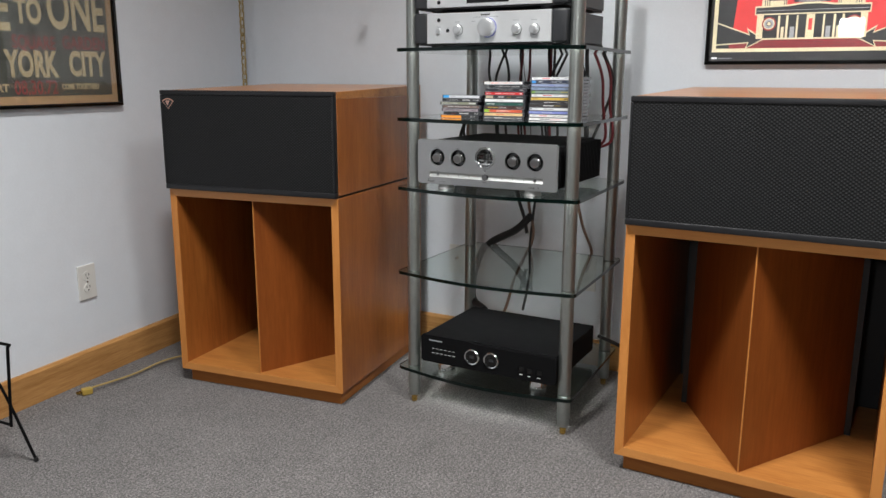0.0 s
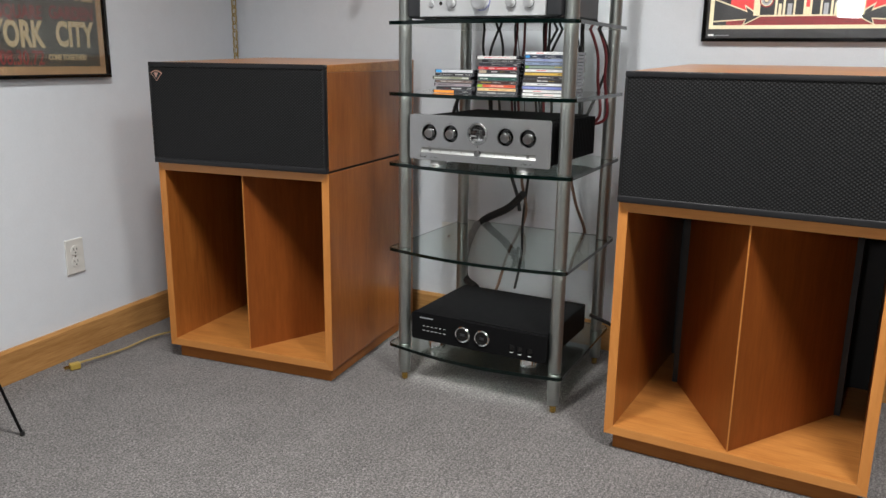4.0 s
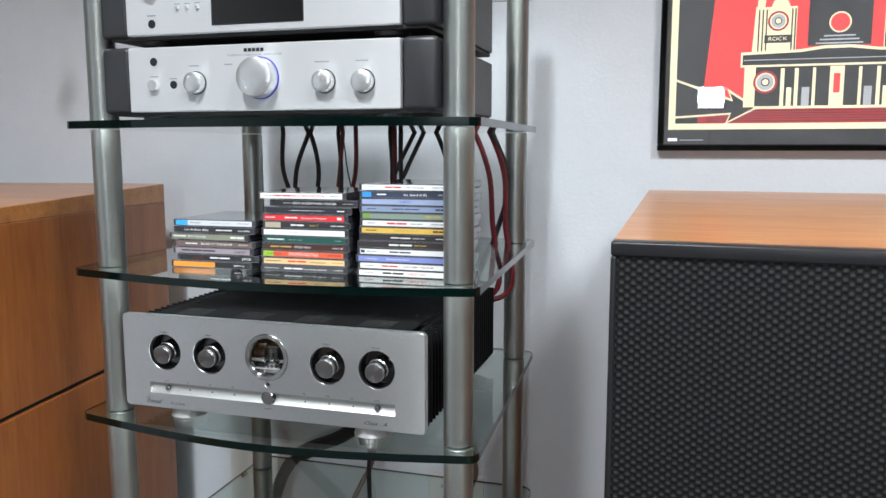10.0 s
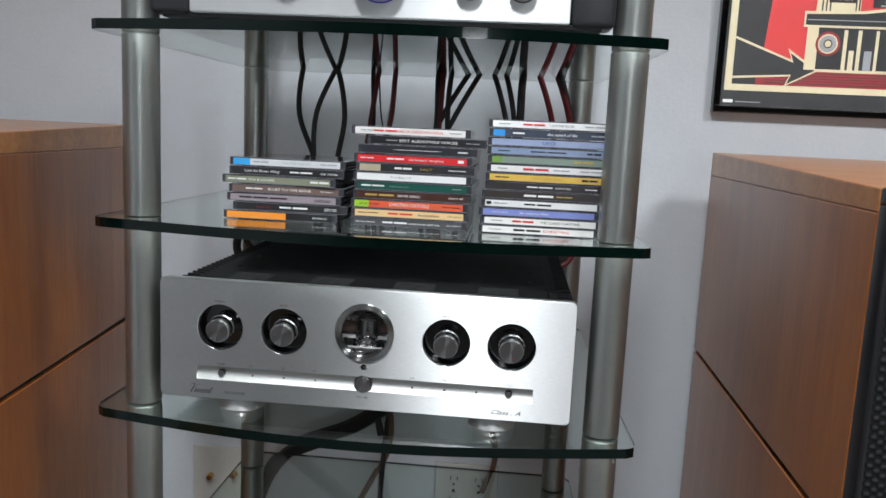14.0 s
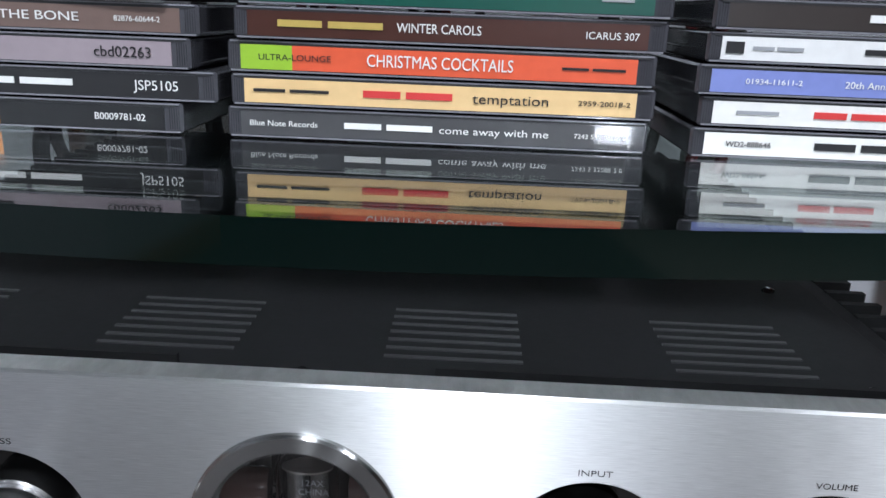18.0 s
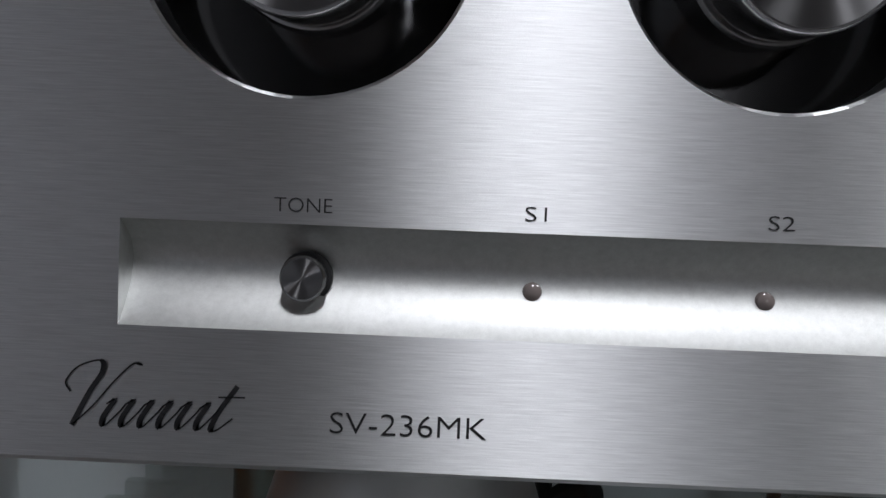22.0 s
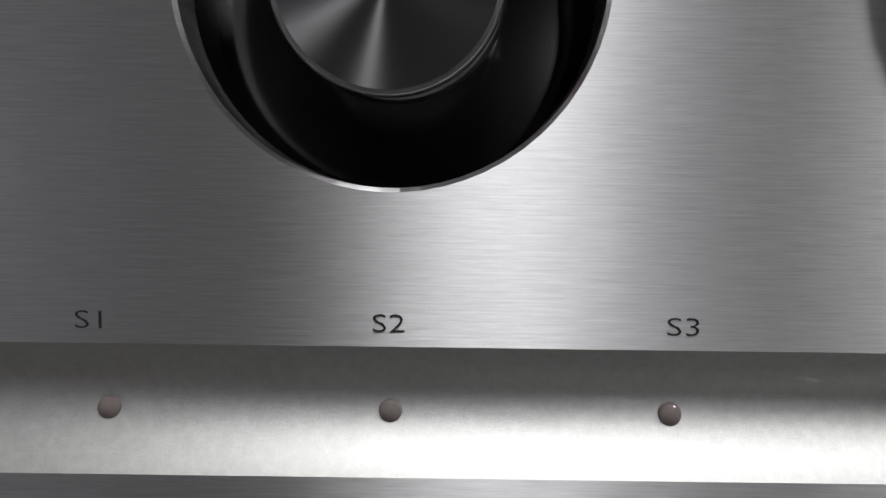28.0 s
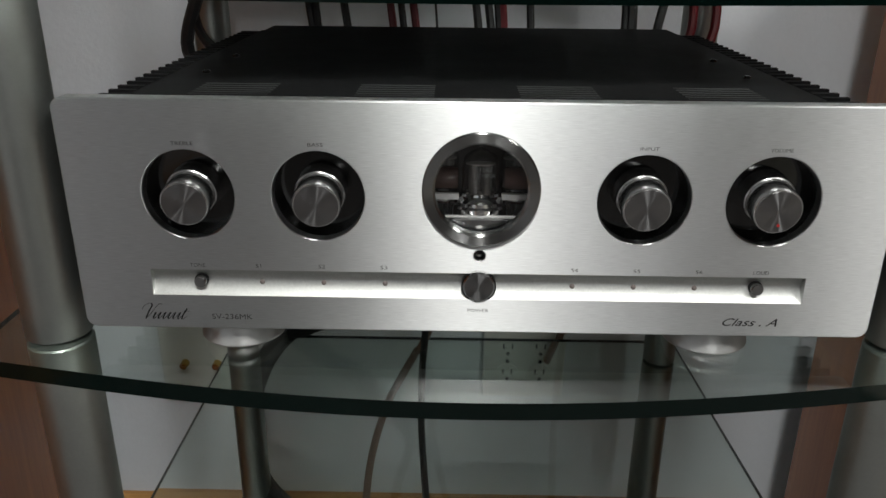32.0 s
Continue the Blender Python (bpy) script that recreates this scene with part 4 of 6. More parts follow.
for sx, sy in ((-0.168, 0.022), (0.001, 0.0165), (0.169, 0.022), (-0.168, 0.18), (0.169, 0.18), (0.169, 0.11), (-0.168, 0.11)):
    part("screw", lathe([(0.0026, 0), (0.0024, 0.001), (0.0012, 0.0016), (0, 0.0016)], Matrix.Translation((sx, sy, 0.8015)), 12), BLACK_GLOSS, lid)
for sg in (-1, 1):
    x = 0.1905 * sg + 0.0005
    x0, x1 = sorted((x, x + sg * 0.008))
    hsk = part("heat_sink", box(x0, x1, 0.013, 0.385, 0.686, 0.797), BLACK_SATIN, amp, "black finned heat sink")
    x0, x1 = sorted((x + sg * 0.008, x + sg * 0.024))
    first = part("fin", box(x0, x1, 0, 0.0036, 0.686, 0.7975), BLACK_SATIN, hsk)
    for k in range(27):
        fn = new("fin", first.data) if k else first
        fn.parent = hsk
        fn.location.y = 0.014 + k * 0.0137
for fx, fy in ((-0.135, 0.029), (0.136, 0.029), (-0.135, 0.29), (0.136, 0.29)):
    part("foot", lathe([(0, 0), (0.024, 0), (0.0245, 0.001), (0.0205, 0.0135), (0.0195, 0.0145), (0, 0.0145)], Matrix.Translation((fx, fy, 0.6642)), 40), FOOT_ALUMINIUM, amp, "tapered satin aluminium foot", True)


# ---- preamplifier and disc player ----
def side_cheek(x0, x1, z0, z1, y0, y1, parent):
    part("side_cheek", box(x0, x1, y0, y1, z0, z1, 0.006, 3), CHARCOAL, parent, "rounded charcoal end cheek", True)


def round_knob(parent, x, z, r, h, dot=None):
    k = part("knob", lathe([(0, 0), (r, 0), (r * 0.985, h * 0.86), (r * 0.95, h * 0.95), (r * 0.86, h), (r * 0.4, h * 1.05), (0, h * 1.06)], toward((x, 0, z), (0, -1, 0)), 40), KNOB_SILVER, parent, smooth=True)
    if dot:
        part("knob_dot", disc(r * 0.1, 0.0006, toward((x + r * 0.6 * dot[0], -h, z + r * 0.6 * dot[1]), (0, -1, 0)), 12), WHITE_INK, k)
    return k


def separates(name, label, z0, z1, cat):
    u = thing(name, (0, 0, 0), label, cat)
    part("faceplate", box(-0.181, 0.188, -0.004, 0.006, z0, z1, 0.0015), SILVER, u, "silver front plate")
    side_cheek(-0.224, -0.182, z0 - 0.002, z1 + 0.002, -0.001, 0.04, u)
    side_cheek(0.189, 0.231, z0 - 0.002, z1 + 0.002, -0.001, 0.04, u)
    part("chassis", box(-0.215, 0.222, 0.0065, 0.32, z0 + 0.001, z1 + 0.001, 0.002), CHARCOAL, u)
    part("base_plate", box(-0.212, 0.219, 0.004, 0.318, z0 - 0.0045, z0 + 0.0008, 0.001), BLACK_MATT, u, "black base plate")
    for fx, fy in ((-0.16, 0.03), (0.167, 0.03), (-0.16, 0.27), (0.167, 0.27)):
        part("foot", lathe([(0, 0), (0.02, 0), (0.022, 0.003), (0.022, 0.0105), (0, 0.0105)], Matrix.Translation((fx, fy, z0 - 0.0102)), 24), RUBBER, u)
    return u


pre = separates("preamplifier", "silver stereo control amplifier with a large volume knob, on the rack", 1.0725, 1.153, "preamplifier")
for x, z, r, h, d in ((0.007, 1.1115, 0.0245, 0.022, (-0.6, -0.75)), (-0.082, 1.1075, 0.0132, 0.015, (-0.5, 0.8)), (0.0925, 1.1055, 0.0132, 0.015, (-0.2, 0.9)), (0.1425, 1.1045, 0.0132, 0.015, None)):
    round_knob(pre, x, z, r, h, d)
    part("knob_shadow_ring", lathe([(r + 0.0011, 0), (r + 0.0011, 0.0008), (r, 0.0008)], toward((x, -0.004, z), (0, -1, 0)), 40), glow("blue_ring", (0.015, 0.02, 0.40), 0.20) if r > 0.02 else CHARCOAL, pre, "blue lit ring round the volume knob" if r > 0.02 else "")
part("standby_button", lathe([(0, 0), (0.0072, 0), (0.0066, 0.006), (0, 0.0075)], toward((-0.143, -0.004, 1.1055), (0, -1, 0)), 24), KNOB_SILVER, pre, smooth=True)
for x, z, r in ((-0.143, 1.135, 0.0052), (-0.115, 1.1062, 0.0050)):
    part("socket", disc(r, 0.0006, toward((x, -0.004, z), (0, -1, 0)), 24), BLACK_GLOSS, pre, "black round eye")
words("lettering", "STEREO CONTROL AMPLIFIER", 0.0022, front(0.0, -0.0041, 1.1395), INK_GREY, pre, width=0.075, depth=0.0001)
for x, z, w in ((0.0, 1.1455, 0.028),):
    bm = bmesh.new()
    for k in range(5):
        box(x - w / 2 + k * w / 5, x - w / 2 + k * w / 5 + w / 6.5, -0.0046, -0.004, z - 0.002, z + 0.002, 0, bm=bm)
    part("maker_mark", bm, INK, pre, "row of small dark marks")
for x, z, w in ((-0.085, 1.1285, 0.014), (-0.036, 1.129, 0.010), (0.0895, 1.1285, 0.018), (0.1405, 1.1285, 0.016), (-0.143, 1.1165, 0.012), (-0.115, 1.1135, 0.010)):
    part("caption_bar", box(x - w / 2, x + w / 2, -0.0043, -0.004, z - 0.0006, z + 0.0006), INK_GREY, pre)

cdp = separates("disc_player", "silver disc player with a dark display, on the preamplifier", 1.168, 1.254, "disc player")
part("tray", box(-0.056, 0.066, -0.0058, -0.004, 1.2145, 1.2385, 0.001), SILVER, cdp, "disc tray front")
part("tray_gap", box(-0.0572, 0.0672, -0.0045, -0.004, 1.2132, 1.2398), CHARCOAL, cdp)
part("display", box(-0.056, 0.066, -0.0047, -0.004, 1.1775, 1.209), BLACK_GLOSS, cdp, "dark display window")
part("display_frame", box(-0.0572, 0.0672, -0.0044, -0.004, 1.1763, 1.2102), CHARCOAL, cdp)
words("lettering", "COMPACT DISC PLAYER", 0.0022, front(0.0, -0.0041, 1.2445), INK_GREY, cdp, width=0.062, depth=0.0001)
part("disc_mark", box(-0.003, 0.010, -0.0061, -0.0058, 1.2235, 1.2285), INK_GREY, cdp)
for x in (-0.105, -0.091, -0.0765):
    for z in (1.1995, 1.2155):
        part("button", lathe([(0.0025, 0), (0.0022, 0.003), (0, 0.0035)], toward((x, -0.004, z), (0, -1, 0)), 16), KNOB_SILVER, cdp)
        part("caption_bar", box(x - 0.004, x + 0.004, -0.0043, -0.004, z + 0.0045, z + 0.0053), INK_GREY, cdp)
for x, z in ((0.097, 1.2045), (0.113, 1.2045), (0.129, 1.2045), (0.1455, 1.2045), (0.162, 1.2045), (0.097, 1.221), (0.1455, 1.221), (0.162, 1.221)):
    part("button", lathe([(0.003, 0), (0.0027, 0.003), (0, 0.0035)], toward((x, -0.004, z), (0, -1, 0)), 16), KNOB_SILVER, cdp)
    part("caption_bar", box(x - 0.004, x + 0.004, -0.0043, -0.004, z + 0.006, z + 0.0068), INK_GREY, cdp)
part("power_button", lathe([(0, 0), (0.0085, 0), (0.0078, 0.006), (0, 0.0075)], toward((-0.143, -0.004, 1.2195), (0, -1, 0)), 24), KNOB_SILVER, cdp, smooth=True)
part("socket", disc(0.0052, 0.0006, toward((-0.143, -0.004, 1.1815), (0, -1, 0)), 24), BLACK_GLOSS, cdp)
part("caption_bar", box(-0.149, -0.137, -0.0043, -0.004, 1.191, 1.1925), INK_GREY, cdp)

# ---- power conditioner on the lowest shelf ----
pc = thing("power_conditioner", (0.017, 0.0, 0.103), "black power conditioner with two silver-ringed dials on the lowest shelf", "power conditioner")
bm = prism([(-0.218, 0.036), (-0.212, 0.030), (-0.03, 0.030), (0.20, 0.030), (0.215, 0.034), (0.218, 0.045), (0.218, 0.106), (0.214, 0.110), (-0.04, 0.110), (-0.06, 0.115), (-0.212, 0.115), (-0.218, 0.110)], 0.012, front(0, 0.006, 0))
part("faceplate", bm, BLACK_SATIN, pc, "black front plate")
part("body", box(-0.214, 0.214, 0.0062, 0.335, 0.033, 0.1135, 0.003), BLACK_SATIN, pc)
for x in (-0.045, 0.018):
    r = part("dial_ring", lathe([(0.019, 0), (0.0245, 0), (0.0245, 0.002), (0.0225, 0.0045), (0.020, 0.0035), (0.019, 0.001)], toward((x, -0.006, 0.070), (0, -1, 0)), 48), CHROME, pc, "silver ring round the dial", True)
    part("dial", disc(0.019, 0.001, toward((x, -0.006, 0.070), (0, -1, 0)), 40), BLACK_GLOSS, r)
    part("dial_bar", box(x - 0.007, x + 0.007, -0.0075, -0.007, 0.066, 0.074), CHARCOAL, r)
for k in range(6):
    part("status_mark", box(-0.18 + k * 0.014, -0.173 + k * 0.014, -0.0066, -0.006, 0.074, 0.0752), WHITE_INK, pc)
    part("status_mark", box(-0.18 + k * 0.014, -0.172 + k * 0.014, -0.0066, -0.006, 0.060, 0.0615), WHITE_INK, pc)
part("maker_mark", box(-0.19, -0.145, -0.0066, -0.006, 0.098, 0.1015), INK_GREY, pc)
for x, z in ((0.105, 0.060), (0.13, 0.058), (0.16, 0.058)):
    part("socket", box(x, x + 0.017, -0.0072, -0.006, z - 0.008, z + 0.010, 0.002), BLACK_GLOSS, pc)
    part("caption_bar", box(x + 0.003, x + 0.013, -0.0066, -0.006, z - 0.015, z - 0.013), WHITE_INK, pc)
for fx in (-0.15, 0.15):
    for fy in (0.032, 0.28):
        part("foot", lathe([(0, 0), (0.022, 0), (0.026, 0.004), (0.026, 0.018), (0.022, 0.0332), (0, 0.0332)], Matrix.Translation((fx, fy, 0.0002)), 32), CHROME, pc, "metal foot", True)


# ---- compact discs on the rack ----
PAPER = {}


def card(rgb):
    if rgb not in PAPER:
        PAPER[rgb] = plain("printed_card", rgb, 0.35, vary=0.06, scale=300, bumps=0, coat=0.5)
    return PAPER[rgb]


def disc_case(x, z, h, rgb, label, items, turn=0.0, w=0.1235, y=0.0400, split=None, group="stacked compact discs"):
    """A jewel case lying flat, spine to the front. items: (words or bar width, offset from the middle, height, ink, optional width)."""
    c = thing("compact_disc", (x + w / 2, y, z), label, "compact disc", group, turn)
    part("case", box(-w / 2, w / 2, 0, 0.138, 0.0003, h - 0.0003, 0.0007, 1), CASE, c, "clear plastic case")
    # clear case rims, paled to stand for glints along the plastic
    for e0, e1 in ((0.0004, 0.0009), (h - 0.0008, h - 0.0004)):
        part("clear_edge_glint", box(-w / 2 + 0.001, w / 2 - 0.001, -0.0004, 0.0002, e0, e1), CASE_EDGE, c)
    part("lid_gap", box(-w / 2 + 0.002, w / 2 - 0.002, -0.0003, 0.0002, h - 0.0014, h - 0.0009), CHARCOAL, c)
    part("spine_card", box(-w / 2 + 0.004, w / 2 - 0.0055, -0.00035, 0.0002, 0.0011, h - 0.0015), card(rgb), c, "printed paper spine")
    for rx in (w / 2 - 0.0042, -w / 2 + 0.0008):
        bm = bmesh.new()
        for k in range(5):
            box(rx + k * 0.0007, rx + k * 0.0007 + 0.00035, -0.0005, 0.0001, 0.0015, h - 0.0018, 0, bm=bm)
        part("ribs", bm, CASE, c)
    if split:
        part("colour_band", box(-w / 2 + 0.004, -w / 2 + 0.004 + split[0], -0.0006, 0.0, 0.0011, h - 0.0015), card(split[1]), c)
    for it in items:
        t, dx, th, ink = it[:4]
        if isinstance(t, str):
            words("lettering", t, th, front(dx, -0.00065, h / 2 - 0.0002), ink, c, width=it[4] if len(it) > 4 else None, depth=0.00005)
        else:
            runs = ((-0.5, 0.5),) if t < 0.014 else ((-0.5, -0.08), (-0.02, 0.5)) if t < 0.04 else ((-0.5, -0.24), (-0.2, 0.1), (0.14, 0.5))
            for a, b in runs:
                part("name_bar", box(dx + a * t, dx + b * t, -0.0007, -0.0003, h / 2 - th * 0.36, h / 2 + th * 0.36), ink, c)
    return c


W_, K_, G_, R_ = WHITE_INK, INK, INK_GREY, RED_PRINT
GOLD_INK = plain("gold_ink", (0.45, 0.33, 0.08), 0.5, bumps=0)
top2 = 0.8662
ONE_STACK = [
    ((0.012, 0.012, 0.014), "black and orange disc case at the bottom of the stack", [("B0009781-02", 0.043, 0.0021, W_)], -0.1435, 0, (0.064, (0.75, 0.26, 0.02))),
    ((0.014, 0.014, 0.016), "black disc case with white lettering", [("Let it Go!", -0.028, 0.003, DARK_RED), (0.030, 0.004, 0.0026, W_), ("JSP5105", 0.044, 0.003, W_)], -0.1330, 0.6, None),
    ((0.30, 0.25, 0.28), "mauve disc case with dark lettering", [(0.052, -0.022, 0.0022, K_), ("cbd02263", 0.042, 0.0032, K_)], -0.1400, -0.5, None),
    ((0.15, 0.10, 0.085), "brown disc case with pale lettering", [(0.018, -0.034, 0.002, W_), ("BLUES TO THE BONE", 0.004, 0.0026, W_, 0.046), ("82876-60644-2", 0.044, 0.0016, W_)], -0.1375, 0.8, None),
    ((0.22, 0.23, 0.16), "green and grey photographic disc case pushed askew", [(0.02, -0.045, 0.0022, W_), ("FAIR & SQUARE", -0.018, 0.0024, W_, 0.028), (0.02, 0.045, 0.003, W_)], -0.1460, -2.0, None),
    ((0.014, 0.014, 0.016), "black disc case with a white title", [("Live At Blues Alley", -0.026, 0.0028, W_, 0.038), (0.024, 0.016, 0.0022, W_), ("G2-10046", 0.046, 0.0025, W_, 0.018)], -0.1375, 0.0, None),
    ((0.62, 0.63, 0.66), "white disc case with blue dots on top of the stack", [(0.016, -0.028, 0.0018, G_), ("Visions For Your Ears", 0.010, 0.002, G_, 0.03), (0.018, 0.044, 0.0016, G_)], -0.1365, 1.0, (0.018, (0.05, 0.35, 0.75))),
]
TWO_STACK = [
    ((0.06, 0.06, 0.065), "dark grey disc case at the bottom of the stack", [("Blue Note Records", -0.045, 0.0017, W_, 0.020), (0.026, -0.014, 0.0024, W_), ("come away with me", 0.017, 0.0022, W_, 0.032), ("7243 5 32088 2 0", 0.048, 0.0014, W_, 0.015)], -0.0130, 0.0, None),
    ((0.72, 0.50, 0.24), "peach disc case with red and grey lettering", [(0.022, -0.044, 0.0012, K_), (0.026, -0.010, 0.0028, RED_PRINT), ("temptation", 0.020, 0.0030, K_, 0.022), ("2959-20018-2", 0.047, 0.0015, K_, 0.015)], -0.0115, 0.6, None),
    ((0.66, 0.10, 0.04), "orange-red disc case with a green end", [("ULTRA-LOUNGE", -0.042, 0.0018, K_, 0.021), ("CHRISTMAS COCKTAILS", 0.0, 0.0036, W_, 0.042), (0.018, 0.044, 0.001, K_)], -0.0125, -0.5, (0.015, (0.30, 0.50, 0.03))),
    ((0.055, 0.018, 0.012), "dark brown disc case fading to red", [(0.030, -0.034, 0.0026, GOLD_INK), ("WINTER CAROLS", -0.003, 0.0027, W_, 0.024), ("ICARUS 307", 0.046, 0.0021, W_, 0.015)], -0.0100, 0.7, None),
    ((0.008, 0.075, 0.055), "dark green disc case", [(0.024, -0.042, 0.0022, W_), ("time after time", -0.014, 0.0018, G_, 0.020), (0.009, 0.046, 0.001, G_)], -0.0095, -0.4, None),
    ((0.78, 0.78, 0.78), "plain white disc case", [("The Best Of", -0.012, 0.0022, G_, 0.022)], -0.0105, 0.5, None),
    ((0.02, 0.02, 0.022), "black disc case with a photographic end", [(0.018, -0.012, 0.0028, W_), ("SALT", 0.012, 0.0024, GOLD_INK, 0.013), (0.018, 0.044, 0.0012, W_)], -0.0080, 0.4, (0.022, (0.42, 0.36, 0.26))),
    ((0.58, 0.02, 0.025), "red disc case with white lettering", [(0.014, -0.048, 0.0015, W_), (0.018, -0.018, 0.0022, W_), ("Christmas In Swingtime", 0.014, 0.0025, W_, 0.036), (0.006, 0.050, 0.0042, W_)], -0.0105, -0.6, None),
    ((0.018, 0.018, 0.025), "black disc case with two small lines of lettering", [(0.042, 0.0, 0.0008, W_), (0.05, 0.0, 0.0003, W_), (0.010, 0.047, 0.0018, W_)], -0.0060, 0.8, None),
    ((0.010, 0.010, 0.011), "wide black cardboard disc case pushed to one side", [(0.012, -0.036, 0.0014, G_), ("BEST AUDIOPHILE VOICES", 0.002, 0.0030, W_, 0.060), (0.014, 0.048, 0.0012, G_)], 0.0030, 0.3, None),
    ((0.72, 0.70, 0.69), "white disc case with red lettering on top of the stack", [(0.014, -0.045, 0.0014, G_), ("FIRE OF UNKNOWN ORIGIN", 0.010, 0.0028, RED_PRINT, 0.046), (0.024, -0.026, 0.0024, RED_PRINT), (0.012, 0.046, 0.0016, G_)], -0.0135, 1.5, None),
]
THREE_STACK = [
    ((0.76, 0.75, 0.73), "white disc case at the bottom of the tallest stack", [("WD2-888646", -0.045, 0.0016, K_, 0.013), (0.028, -0.012, 0.0030, K_), ("CHRISTMAS", 0.018, 0.0030, RED_PRINT, 0.026)], 0.1200, 0.0, None),
    ((0.76, 0.75, 0.73), "white disc case with red and black lettering", [(0.012, -0.045, 0.0014, G_), (0.022, -0.018, 0.0026, RED_PRINT), ("THE CLASSIC CHRISTMAS", 0.020, 0.0026, K_, 0.040)], 0.1215, -0.5, None),
    ((0.20, 0.24, 0.55), "periwinkle blue disc case", [("01934-11611-2", -0.040, 0.0016, W_, 0.016), ("20th Anniversary Edition", -0.005, 0.0020, W_, 0.030)], 0.1195, 0.5, None),
    ((0.74, 0.74, 0.74), "white disc case with a small black mark", [(0.005, -0.054, 0.0045, K_), (0.014, -0.042, 0.0014, G_), (0.028, -0.004, 0.0022, K_)], 0.1215, -0.4, None),
    ((0.035, 0.028, 0.026), "dark brown disc case with white lettering", [(0.030, -0.004, 0.0028, W_), (0.016, 0.022, 0.0014, GOLD_INK)], 0.1220, 0.4, None),
    ((0.030, 0.026, 0.028), "black disc case with small white lettering", [(0.026, -0.006, 0.0018, W_), ("DOWN FELL", 0.018, 0.0018, W_, 0.016), (0.012, 0.046, 0.0012, W_)], 0.1245, -0.3, None),
    ((0.66, 0.43, 0.08), "yellow disc case with gold lettering", [(0.014, -0.045, 0.0014, K_), ("FATHERS AND", 0.002, 0.0026, GOLD_INK, 0.030), (0.016, 0.044, 0.0026, K_)], 0.1245, 0.6, None),
    ((0.74, 0.73, 0.74), "white disc case with a red name strip", [(0.010, -0.046, 0.0014, G_), (0.026, -0.012, 0.0028, RED_PRINT), (0.016, 0.014, 0.0018, G_), (0.022, 0.044, 0.0016, G_)], 0.1255, -0.3, None),
    ((0.20, 0.26, 0.22), "mottled green and blue disc case", [(0.02, 0.035, 0.003, GOLD_INK)], 0.1260, 0.5, (0.010, (0.16, 0.30, 0.06))),
    ((0.22, 0.28, 0.42), "slate blue disc case", [(0.012, -0.045, 0.0012, K_), (0.036, 0.0, 0.0014, K_), (0.014, 0.046, 0.0026, K_)], 0.1250, 0.2, None),
    ((0.28, 0.33, 0.50), "pale blue disc case", [("UFO", 0.0, 0.0034, plain("deep_blue_ink", (0.05, 0.06, 0.35), 0.5, bumps=0), 0.013)], 0.1250, -0.5, None),
    ((0.03, 0.04, 0.07), "black and blue disc case", [(0.012, -0.032, 0.0022, W_), ("the speed of life", 0.012, 0.0030, W_, 0.030), (0.014, 0.048, 0.002, G_)], 0.1260, 0.9, (0.012, (0.04, 0.25, 0.62))),
    ((0.76, 0.76, 0.77), "white disc case on top of the tallest stack", [(0.012, -0.046, 0.0014, G_), (0.022, -0.016, 0.0024, RED_PRINT), ("I AM THE BLUES", 0.012, 0.0022, K_, 0.024), (0.022, 0.046, 0.0016, G_)], 0.1250, -0.6, None),
]
for stack, h, dx in ((ONE_STACK, 0.0094, -0.0185), (TWO_STACK, 0.0095, -0.012), (THREE_STACK, 0.0090, -0.009)):
    z = top2
    for rgb, label, items, x, turn, split in stack:
        disc_case(x + dx, z, h, rgb, label, items, turn, split=split)
        z += h


# ---- cables behind the rack ----
def cable(pts, r, material, label):
    bm = sweep(pts, r, 8, 7)
    return tagged(part("cable", bm, material, smooth=True), label, "cable")


for x0, x1, x2, mt, r in ((-0.176, -0.186, -0.155, RUBBER, 0.004), (-0.124, -0.160, -0.160, RUBBER, 0.004), (-0.128, -0.116, -0.126, RUBBER, 0.004),
                          (-0.061, -0.075, -0.082, RED_CABLE, 0.004), (-0.071, -0.072, -0.072, RUBBER, 0.0035), (-0.037, -0.045, -0.060, RED_CABLE, 0.004), (-0.066, -0.060, -0.040, RUBBER, 0.0012),
                          (0.026, 0.024, 0.020, RUBBER, 0.004), (0.034, 0.028, 0.024, RED_CABLE, 0.0045), (0.046, 0.040, 0.050, RUBBER, 0.004), (0.074, 0.030, 0.000, RUBBER, 0.004), (0.090, 0.048, 0.012, RUBBER, 0.004),
                          (0.104, 0.128, 0.140, RUBBER, 0.004), (0.122, 0.140, 0.146, RUBBER, 0.004), (0.150, 0.148, 0.146, RUBBER, 0.006), (0.170, 0.196, 0.204, RED_CABLE, 0.0045), (0.196, 0.222, 0.226, RED_CABLE, 0.0045)):
    cable([(x0 + 0.02 * (1 if x0 > x1 else -1), 0.36, 1.085), (x0, 0.40, 1.06), (x1, 0.415, 0.985), (x2, 0.41, 0.90), (x2 + 0.01, 0.405, 0.79), (x2 * 0.7, 0.37, 0.765)], r, mt, ("dark red" if mt is RED_CABLE else "black") + " audio cable hanging behind the rack")
for x0, mt in ((0.205, RUBBER),):
    cable([(0.19, 0.36, 1.10), (x0, 0.40, 1.05), (x0 + 0.022, 0.43, 0.97), (x0 + 0.004, 0.42, 0.885), (0.19, 0.41, 0.83), (0.17, 0.38, 0.76)], 0.0045, mt, ("dark red" if mt is RED_CABLE else "black") + " loudspeaker cable looping past the rack post")
